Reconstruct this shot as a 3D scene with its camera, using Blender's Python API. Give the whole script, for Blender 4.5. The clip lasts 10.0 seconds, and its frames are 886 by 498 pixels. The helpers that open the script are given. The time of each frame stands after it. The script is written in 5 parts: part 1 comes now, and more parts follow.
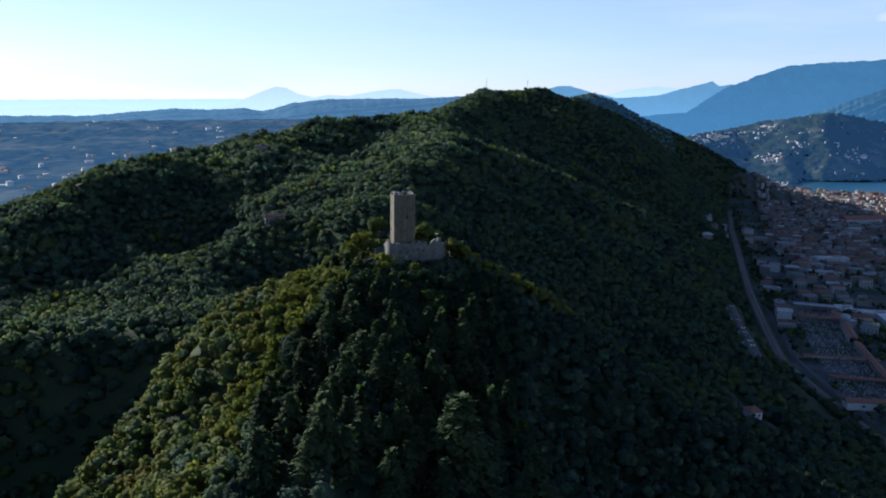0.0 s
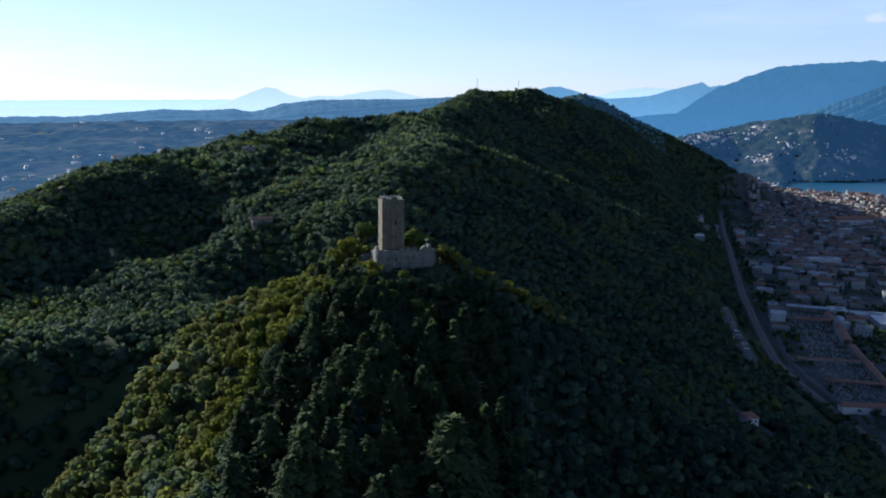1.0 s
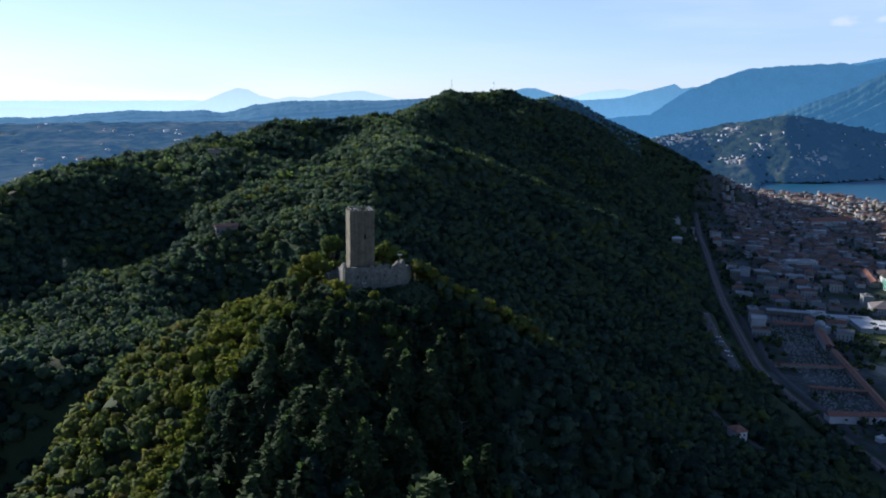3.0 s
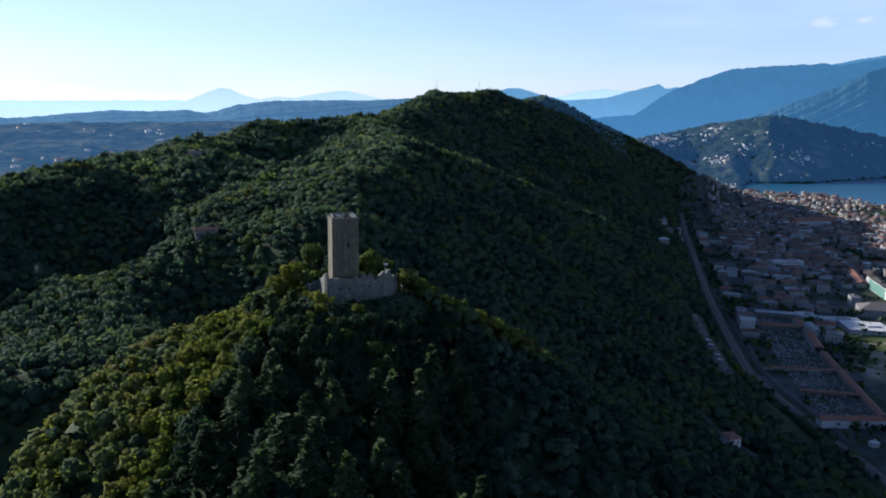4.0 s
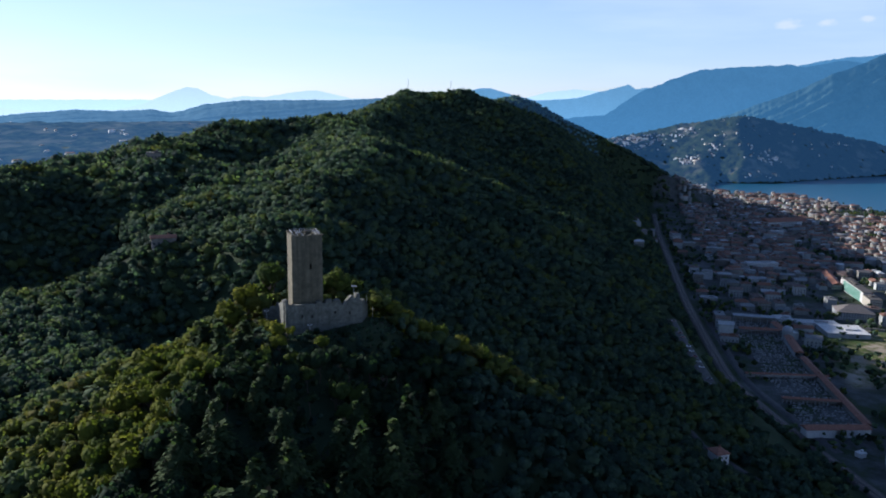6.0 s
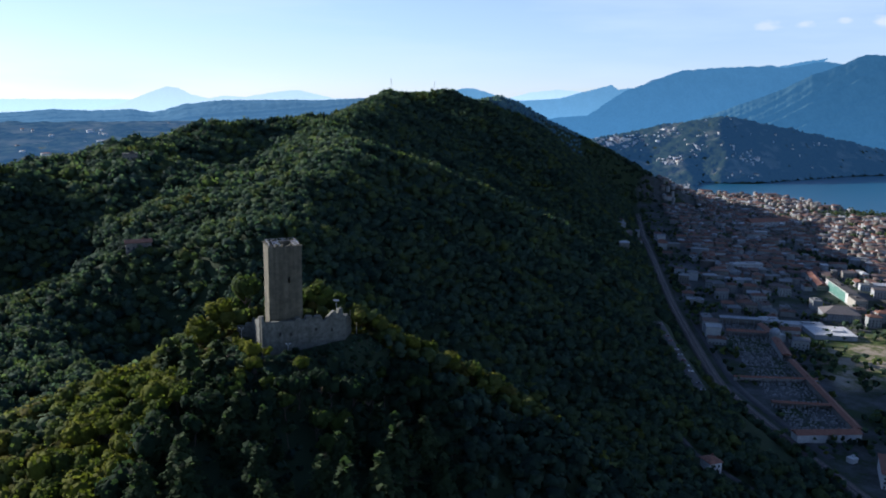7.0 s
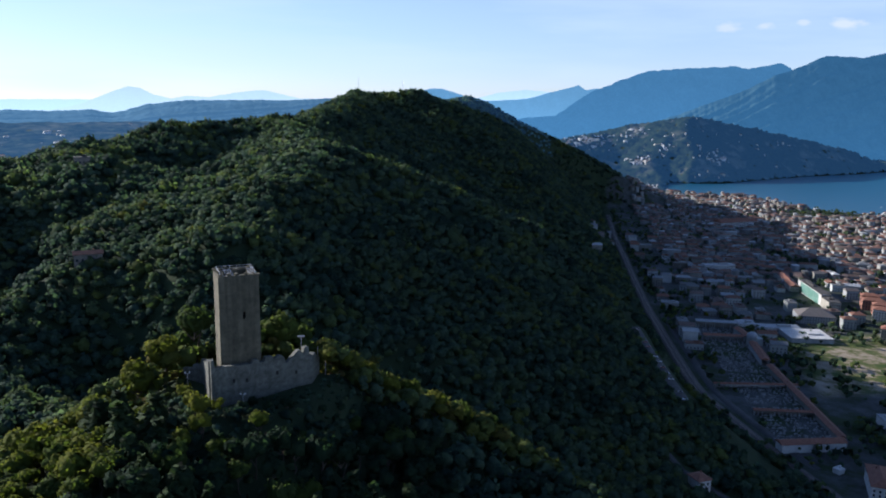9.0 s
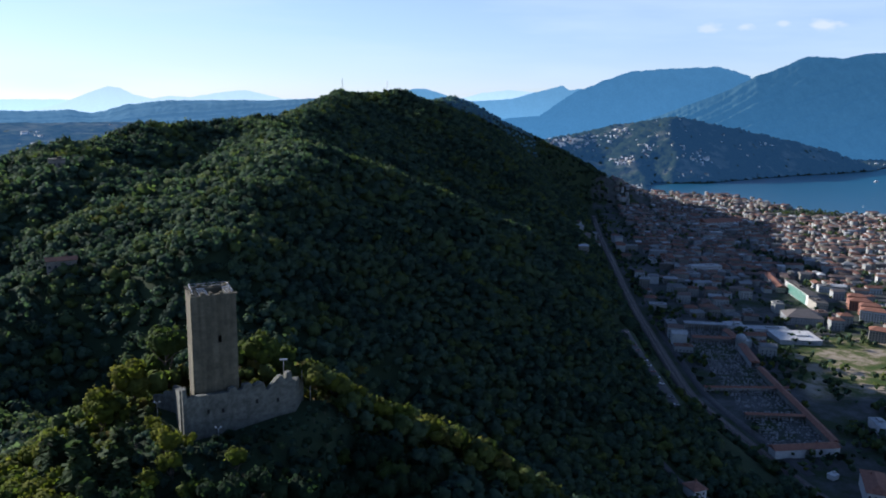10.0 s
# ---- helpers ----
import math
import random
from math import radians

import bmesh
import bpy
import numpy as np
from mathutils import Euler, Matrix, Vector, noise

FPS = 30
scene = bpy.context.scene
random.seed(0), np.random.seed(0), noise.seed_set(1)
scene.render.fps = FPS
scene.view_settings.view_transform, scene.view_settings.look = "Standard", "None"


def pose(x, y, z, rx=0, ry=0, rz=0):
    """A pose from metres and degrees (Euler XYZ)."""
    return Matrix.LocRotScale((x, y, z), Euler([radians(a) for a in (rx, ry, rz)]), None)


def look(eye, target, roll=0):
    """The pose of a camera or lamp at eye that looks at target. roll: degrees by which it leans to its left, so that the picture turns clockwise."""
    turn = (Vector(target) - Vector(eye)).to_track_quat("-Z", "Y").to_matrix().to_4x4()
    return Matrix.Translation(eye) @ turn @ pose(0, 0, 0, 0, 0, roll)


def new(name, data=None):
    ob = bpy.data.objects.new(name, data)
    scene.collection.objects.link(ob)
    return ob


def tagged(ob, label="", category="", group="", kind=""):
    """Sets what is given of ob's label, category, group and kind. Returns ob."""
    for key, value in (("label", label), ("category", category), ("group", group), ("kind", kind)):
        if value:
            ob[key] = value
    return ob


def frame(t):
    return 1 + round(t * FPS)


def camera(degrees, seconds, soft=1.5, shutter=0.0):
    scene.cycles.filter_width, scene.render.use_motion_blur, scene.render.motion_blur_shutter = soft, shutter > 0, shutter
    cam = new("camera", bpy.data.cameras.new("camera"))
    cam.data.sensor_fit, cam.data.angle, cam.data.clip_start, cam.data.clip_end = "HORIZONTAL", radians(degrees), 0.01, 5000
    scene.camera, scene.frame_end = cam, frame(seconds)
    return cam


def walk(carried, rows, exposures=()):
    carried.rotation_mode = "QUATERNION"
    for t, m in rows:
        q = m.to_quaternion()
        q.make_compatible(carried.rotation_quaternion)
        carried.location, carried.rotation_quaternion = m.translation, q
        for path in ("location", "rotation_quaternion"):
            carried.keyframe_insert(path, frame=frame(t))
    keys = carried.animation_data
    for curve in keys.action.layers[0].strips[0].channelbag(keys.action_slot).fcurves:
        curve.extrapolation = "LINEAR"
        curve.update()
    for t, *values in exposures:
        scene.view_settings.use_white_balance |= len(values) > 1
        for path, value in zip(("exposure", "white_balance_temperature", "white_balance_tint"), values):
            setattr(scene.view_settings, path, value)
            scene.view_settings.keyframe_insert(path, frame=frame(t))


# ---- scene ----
cam = camera(61.4, 10.0, soft=1.9)
PATH = [
    (0, (16.223, -265.736, 60.444), (16.184, -263.774, 60.058), 0.7),
    (0.5, (16.246, -260.217, 60.418), (16.218, -258.255, 60.033), 0.7),
    (1, (16.238, -254.522, 60.452), (16.223, -252.559, 60.068), 0.7),
    (1.5, (16.142, -248.141, 60.454), (16.142, -246.178, 60.07), 0.7),
    (2, (16.07, -241.516, 60.323), (16.087, -239.553, 59.94), 0.7),
    (2.5, (15.938, -234.711, 60.11), (15.973, -232.748, 59.729), 0.8),
    (2.7, (15.947, -231.976, 60.079), (15.989, -230.013, 59.699), 0.8),
    (4, (15.296, -213.742, 60.14), (15.388, -211.781, 59.761), 0.8),
    (4.5, (15.247, -206.683, 60.164), (15.36, -204.722, 59.785), 0.9),
    (5, (15.308, -199.639, 60.128), (15.439, -197.68, 59.749), 0.9),
    (5.5, (15.216, -192.755, 60.116), (15.368, -190.797, 59.738), 0.9),
    (5.7, (15.285, -190.011, 60.12), (15.443, -188.053, 59.742), 0.9),
    (7, (14.935, -171.442, 60.145), (15.148, -169.49, 59.768), 1.0),
    (7.5, (14.817, -164.43, 60.167), (15.052, -162.48, 59.791), 1.0),
    (8, (14.741, -157.665, 60.235), (14.996, -155.718, 59.859), 1.0),
    (8.5, (14.642, -150.813, 60.341), (14.918, -148.868, 59.965), 1.0),
    (9, (14.673, -143.921, 60.401), (14.97, -141.979, 60.026), 1.0),
    (9.5, (14.631, -136.93, 60.498), (14.948, -134.991, 60.123), 1.0),
    (10, (14.522, -130.082, 60.534), (14.861, -128.146, 60.16), 1.0),
]
walk(cam, [(t, look(eye, target, roll)) for t, eye, target, roll in PATH], [(0, 1.25, 5250, 19), (10, 1.25, 5250, 19)])

# ---------- world, sun, exposure ----------
SUN_AZ, SUN_EL = radians(-54), radians(19.0)
world = bpy.data.worlds.new("evening_sky")
scene.world = world
world.use_nodes = True
wn, wl = world.node_tree.nodes, world.node_tree.links
sky = wn.new("ShaderNodeTexSky")
sky.sky_type, sky.sun_disc = "NISHITA", False
sky.sun_elevation, sky.sun_rotation = SUN_EL, SUN_AZ
sky.altitude, sky.air_density, sky.dust_density, sky.ozone_density = 450, 1.0, 0.2, 2.2
# thin high cloud: a pale veil, streaked along the horizon, and a few small puffs
geo = wn.new("ShaderNodeTexCoord")
stretch = wn.new("ShaderNodeMapping")
stretch.inputs["Scale"].default_value = (2.2, 2.2, 17.0)
wl.new(geo.outputs["Generated"], stretch.inputs[0])
veil = wn.new("ShaderNodeTexNoise")
veil.inputs["Scale"].default_value, veil.inputs["Detail"].default_value, veil.inputs["Roughness"].default_value = 1.3, 6, 0.55
wl.new(stretch.outputs[0], veil.inputs["Vector"])
veil_amount = wn.new("ShaderNodeMapRange")
veil_amount.inputs["From Min"].default_value, veil_amount.inputs["From Max"].default_value = 0.40, 0.75
veil_amount.inputs["To Min"].default_value, veil_amount.inputs["To Max"].default_value = 0.32, 0.66
wl.new(veil.outputs["Fac"], veil_amount.inputs["Value"])
updown = wn.new("ShaderNodeSeparateXYZ")
wl.new(geo.outputs["Generated"], updown.inputs[0])
haze_low = wn.new("ShaderNodeMapRange")
haze_low.interpolation_type = "SMOOTHSTEP"
haze_low.inputs["From Min"].default_value, haze_low.inputs["From Max"].default_value = 0.10, 0.50
haze_low.inputs["To Min"].default_value, haze_low.inputs["To Max"].default_value = 1.0, 0.05
wl.new(updown.outputs["Z"], haze_low.inputs["Value"])
thin = wn.new("ShaderNodeMath")
thin.operation = "MULTIPLY"
wl.new(veil_amount.outputs[0], thin.inputs[0])
wl.new(haze_low.outputs[0], thin.inputs[1])
cloud = wn.new("ShaderNodeMix")
cloud.data_type = "RGBA"
wl.new(thin.outputs[0], cloud.inputs[0])
wl.new(sky.outputs["Color"], cloud.inputs[6])
cloud.inputs[7].default_value = (6.3, 6.95, 7.7, 1)
last = cloud.outputs[2]
flat = wn.new("ShaderNodeMapping")
flat.inputs["Scale"].default_value = (1, 1, 2.2)
wl.new(geo.outputs["Generated"], flat.inputs[0])
fluff = wn.new("ShaderNodeTexNoise")
fluff.inputs["Scale"].default_value, fluff.inputs["Detail"].default_value = 55, 5
wl.new(flat.outputs[0], fluff.inputs["Vector"])
for bearing, height, reach in ((35.9, 5.75, 0.022), (28.6, 5.7, 0.017), (31.0, 5.75, 0.011), (33.4, 5.9, 0.010)):
    a, e = radians(bearing), radians(height)
    far = wn.new("ShaderNodeVectorMath")
    far.operation = "DISTANCE"
    wl.new(flat.outputs[0], far.inputs[0])
    far.inputs[1].default_value = (math.sin(a) * math.cos(e), math.cos(a) * math.cos(e), math.sin(e) * 2.2)
    puff = wn.new("ShaderNodeMath")
    puff.operation = "MULTIPLY_ADD"
    wl.new(fluff.outputs["Fac"], puff.inputs[0])
    puff.inputs[1].default_value = -reach * 1.6
    wl.new(far.outputs["Value"], puff.inputs[2])
    soft_edge = wn.new("ShaderNodeMapRange")
    soft_edge.inputs["From Min"].default_value, soft_edge.inputs["From Max"].default_value = -reach * 0.5, reach * 0.1
    soft_edge.inputs["To Min"].default_value, soft_edge.inputs["To Max"].default_value = (0.95 if reach > 0.02 else 0.7), 0.0
    wl.new(puff.outputs[0], soft_edge.inputs["Value"])
    over = wn.new("ShaderNodeMix")
    over.data_type = "RGBA"
    wl.new(soft_edge.outputs[0], over.inputs[0])
    wl.new(last, over.inputs[6])
    over.inputs[7].default_value = (6.3, 6.5, 6.8, 1)
    last = over.outputs[2]
wn["Background"].inputs["Strength"].default_value = 0.0545
wl.new(last, wn["Background"].inputs["Color"])

sun = new("sun", bpy.data.lights.new("sun", "SUN"))
sun.data.energy, sun.data.angle, sun.data.color = 4.2, radians(0.6), (1.0, 0.87, 0.64)
to_sun = Vector((math.sin(SUN_AZ) * math.cos(SUN_EL), math.cos(SUN_AZ) * math.cos(SUN_EL), math.sin(SUN_EL)))
sun.matrix_world = look(to_sun * 900, (0, 0, 0))


# ---------- materials ----------
def node_mat(name, rough=0.8, spec=0.3, metal=0.0):
    m = bpy.data.materials.new(name)
    m.use_nodes = True
    b = m.node_tree.nodes["Principled BSDF"]
    b.inputs["Roughness"].default_value = rough
    b.inputs["Specular IOR Level"].default_value = spec
    b.inputs["Metallic"].default_value = metal
    return m, m.node_tree.nodes, m.node_tree.links, b


def ramp(nodes, links, fac, stops):
    r = nodes.new("ShaderNodeValToRGB")
    el = r.color_ramp.elements
    while len(el) < len(stops):
        el.new(0.5)
    for e, (p, c) in zip(el, stops):
        e.position, e.color = p, (*c, 1)
    links.new(fac, r.inputs["Fac"])
    return r.outputs["Color"]


def noise_fac(nodes, links, scale, detail=4, coord="Position", rough=0.6):
    n = nodes.new("ShaderNodeTexNoise")
    n.inputs["Scale"].default_value, n.inputs["Detail"].default_value = scale, detail
    n.inputs["Roughness"].default_value = rough
    if coord == "Position":
        links.new(nodes.new("ShaderNodeNewGeometry").outputs["Position"], n.inputs["Vector"])
    else:
        links.new(nodes.new("ShaderNodeTexCoord").outputs["Object"], n.inputs["Vector"])
    return n.outputs["Fac"]


def mix_rgb(nodes, links, fac, a, b, kind="MIX"):
    m = nodes.new("ShaderNodeMix")
    m.data_type, m.blend_type = "RGBA", kind
    for value, port in ((fac, m.inputs[0]), (a, m.inputs[6]), (b, m.inputs[7])):
        if isinstance(value, (int, float)):
            port.default_value = value
        elif isinstance(value, tuple):
            port.default_value = (*value, 1)
        else:
            links.new(value, port)
    return m.outputs[2]


def bump(nodes, links, fac, bsdf, strength, dist):
    b = nodes.new("ShaderNodeBump")
    b.inputs["Strength"].default_value, b.inputs["Distance"].default_value = strength, dist
    links.new(fac, b.inputs["Height"])
    links.new(b.outputs["Normal"], bsdf.inputs["Normal"])


def surface(name, stops, scale, rough=0.85, bump_by=0.4, bump_dist=0.05, coord="Position", fine=9.0, spec=0.3, random=0.0):
    """A rough surface: a broad stain noise through a ramp, a fine grain over it, and relief."""
    m, nd, ln, b = node_mat(name, rough, spec)
    broad = noise_fac(nd, ln, scale, 5, coord)
    colour = ramp(nd, ln, broad, stops)
    grain = noise_fac(nd, ln, scale * fine, 3, coord)
    colour = mix_rgb(nd, ln, 0.55, colour, ramp(nd, ln, grain, [(0.3, (0.45, 0.45, 0.45)), (0.7, (1.25, 1.25, 1.25))]), "MULTIPLY")
    if random:
        info = nd.new("ShaderNodeObjectInfo")
        colour = mix_rgb(nd, ln, random, colour, ramp(nd, ln, info.outputs["Random"], [(0, (0.5, 0.5, 0.5)), (1, (1.5, 1.45, 1.4))]), "MULTIPLY")
    ln.new(colour, b.inputs["Base Color"])
    bump(nd, ln, grain, b, bump_by, bump_dist)
    return m


def foliage(name, stops, from_object=False, haze_glow=None):
    """Leaves: a tint per tree, broken up by clumps; far woods get haze as emission."""
    m, nd, ln, b = node_mat(name, 0.95, 0.12)
    if from_object:
        tint = nd.new("ShaderNodeObjectInfo").outputs["Random"]
    else:
        at = nd.new("ShaderNodeAttribute")
        at.attribute_name = "leaf_tone"
        tint = at.outputs["Fac"]
    colour = ramp(nd, ln, tint, stops)
    isl = nd.new("ShaderNodeNewGeometry").outputs["Random Per Island"]
    colour = mix_rgb(nd, ln, 0.4, colour, ramp(nd, ln, isl, [(0, (0.6, 0.62, 0.6)), (1, (1.3, 1.28, 1.2))]), "MULTIPLY")
    colour = mix_rgb(nd, ln, 0.4, colour, ramp(nd, ln, noise_fac(nd, ln, 0.8, 3, rough=0.7), [(0.32, (0.35, 0.38, 0.4)), (0.5, (0.95, 0.95, 0.95)), (0.68, (1.5, 1.45, 1.3))]), "MULTIPLY")
    ln.new(colour, b.inputs["Base Color"])
    # leaves turn with the outline of their clump, which softens the light over a crown
    out = nd.new("ShaderNodeAttribute")
    out.attribute_name = "puff"
    turn = nd.new("ShaderNodeVectorTransform")
    turn.vector_type, turn.convert_from, turn.convert_to = "NORMAL", "OBJECT", "WORLD"
    ln.new(out.outputs["Vector"], turn.inputs[0])
    ruffle = nd.new("ShaderNodeTexNoise")
    ruffle.inputs["Scale"].default_value, ruffle.inputs["Detail"].default_value, ruffle.inputs["Roughness"].default_value = 0.75, 3, 0.7
    ln.new(nd.new("ShaderNodeNewGeometry").outputs["Position"], ruffle.inputs["Vector"])
    sway = nd.new("ShaderNodeVectorMath")
    sway.operation = "MULTIPLY_ADD"
    ln.new(ruffle.outputs["Color"], sway.inputs[0])
    sway.inputs[1].default_value, sway.inputs[2].default_value = (2.2, 2.2, 2.2), (-1.1, -1.1, -1.1)
    leafy = nd.new("ShaderNodeVectorMath")
    ln.new(turn.outputs[0], leafy.inputs[0])
    ln.new(sway.outputs[0], leafy.inputs[1])
    unit = nd.new("ShaderNodeVectorMath")
    unit.operation = "NORMALIZE"
    ln.new(leafy.outputs[0], unit.inputs[0])
    ln.new(unit.outputs[0], b.inputs["Normal"])
    thin = nd.new("ShaderNodeBsdfTranslucent")
    ln.new(unit.outputs[0], thin.inputs["Normal"])
    ln.new(mix_rgb(nd, ln, 1.0, colour, (1.3, 1.5, 0.7), "MULTIPLY"), thin.inputs["Color"])
    both = nd.new("ShaderNodeMixShader")
    both.inputs[0].default_value = 0.48
    ln.new(b.outputs[0], both.inputs[1])
    ln.new(thin.outputs[0], both.inputs[2])
    ln.new(both.outputs[0], nd["Material Output"].inputs["Surface"])
    if haze_glow:
        b.inputs["Emission Color"].default_value, b.inputs["Emission Strength"].default_value = (*haze_glow, 1), 1.0
    return m


# middle leaf tones lightened and blued to carry haze on the far slopes
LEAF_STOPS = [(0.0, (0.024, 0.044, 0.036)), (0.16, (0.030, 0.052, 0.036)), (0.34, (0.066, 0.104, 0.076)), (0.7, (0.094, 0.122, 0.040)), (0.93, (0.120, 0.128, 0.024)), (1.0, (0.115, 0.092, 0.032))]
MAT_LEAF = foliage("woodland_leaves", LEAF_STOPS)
# leaves of the rear ridge carry distance haze as blue emission
MAT_LEAF_REAR_HAZE = foliage("backdrop_rear_woods_haze", LEAF_STOPS, False, (0.006, 0.016, 0.033))
MAT_NEEDLE = foliage("cedar_needles", [(0, (0.036, 0.060, 0.030)), (1, (0.066, 0.094, 0.042))], True)


def ground_mat():
    """Forest floor, with the paved and gardened town, the waste ground and the farmed plain laid in by their own masks."""
    m, nd, ln, b = node_mat("ground_cover", 0.95, 0.1)
    colour = ramp(nd, ln, noise_fac(nd, ln, 0.05, 5), [(0.3, (0.020, 0.032, 0.016)), (0.7, (0.036, 0.050, 0.022))])
    town = ramp(nd, ln, noise_fac(nd, ln, 0.022, 6, rough=0.75), [(0.42, (0.03, 0.045, 0.02)), (0.49, (0.05, 0.055, 0.05)), (0.6, (0.085, 0.087, 0.085)), (0.74, (0.14, 0.135, 0.125))])
    waste = ramp(nd, ln, noise_fac(nd, ln, 0.035, 7, rough=0.7), [(0.38, (0.045, 0.075, 0.02)), (0.48, (0.09, 0.10, 0.035)), (0.54, (0.24, 0.20, 0.14)), (0.68, (0.34, 0.30, 0.24))])
    plain = ramp(nd, ln, noise_fac(nd, ln, 0.006, 7, rough=0.7), [(0.40, (0.02, 0.04, 0.03)), (0.52, (0.04, 0.06, 0.035)), (0.60, (0.09, 0.10, 0.05)), (0.72, (0.14, 0.13, 0.09))])
    for mask, other in (("paved", town), ("waste", waste), ("plain", plain)):
        at = nd.new("ShaderNodeAttribute")
        at.attribute_name = mask
        colour = mix_rgb(nd, ln, at.outputs["Fac"], colour, other)
    ln.new(colour, b.inputs["Base Color"])
    bump(nd, ln, noise_fac(nd, ln, 0.6, 5), b, 0.5, 0.6)
    return m


MAT_GROUND = ground_mat()
MAT_STONE = surface("old_masonry", [(0.25, (0.12, 0.11, 0.095)), (0.75, (0.22, 0.20, 0.175))], 0.35, 0.9, 0.5, 0.05)


# ---------- land form ----------
def seg_ridge(px, py, pts, slope, soft):
    best = np.full(px.shape, -1e6)
    for (ax, ay, az), (bx, by, bz) in zip(pts[:-1], pts[1:]):
        ux, uy = bx - ax, by - ay
        t = np.clip(((px - ax) * ux + (py - ay) * uy) / (ux * ux + uy * uy), 0, 1)
        d = np.hypot(px - ax - t * ux, py - ay - t * uy)
        best = np.maximum(best, az + t * (bz - az) - slope * (np.sqrt(d * d + soft * soft) - soft))
    return best


def smooth(a, b, v):
    t = np.clip((v - a) / (b - a), 0, 1)
    return t * t * (3 - 2 * t)


def wave(x, y, size, seed):
    """Cheap rolling noise in metres: a few crossed sines, about -1 to 1."""
    r = np.random.RandomState(seed)
    v = 0
    for i in range(6):
        a, p, k = r.uniform(0, 6.28), r.uniform(0, 6.28), 2 * np.pi / size * r.uniform(0.6, 1.7)
        v = v + np.sin((x * np.cos(a) + y * np.sin(a)) * k + p + 1.3 * np.sin((y * np.cos(a) - x * np.sin(a)) * k * 0.7 + p * 2))
    return v / 3.2


LAKE_Z = -215.0
SHORE = [(1141, 2243), (1250, 2175), (1375, 2109), (1396, 1896), (1420, 1772), (1546, 1645), (2300, 1350), (6700, 200), (6700, 3500), (3700, 3560),
         (2950, 3330), (2751, 3165), (2424, 3001), (2109, 2882), (1712, 2675), (1525, 2562), (1360, 2563), (1344, 2628), (1215, 2430)]


def lake_side(px, py):
    """Signed distance to the shore, below zero over the lake."""
    inside, best = np.zeros(px.shape, bool), np.full(px.shape, 1e9)
    for (ax, ay), (bx, by) in zip(SHORE, SHORE[1:] + SHORE[:1]):
        cross = ((ay > py) != (by > py)) & (px < (bx - ax) * (py - ay) / (by - ay + 1e-9) + ax)
        inside ^= cross
        ux, uy = bx - ax, by - ay
        t = np.clip(((px - ax) * ux + (py - ay) * uy) / (ux * ux + uy * uy), 0, 1)
        best = np.minimum(best, np.hypot(px - ax - t * ux, py - ay - t * uy))
    return np.where(inside, -best, best)


def rail_x(y):
    return np.interp(y, [-300, 257, 320, 361, 448, 508, 623, 740, 896, 1078, 1328, 1493, 1642, 2300], [350, 340, 338, 338, 341, 356, 387, 420, 469, 527, 604, 660, 711, 915])


def town_z(x, y):
    return np.interp(y, [-400, 320, 650, 950, 1700, 2400], [-186, -189, -192, -199, -209, -208]) - 3 * smooth(500, 1200, x)


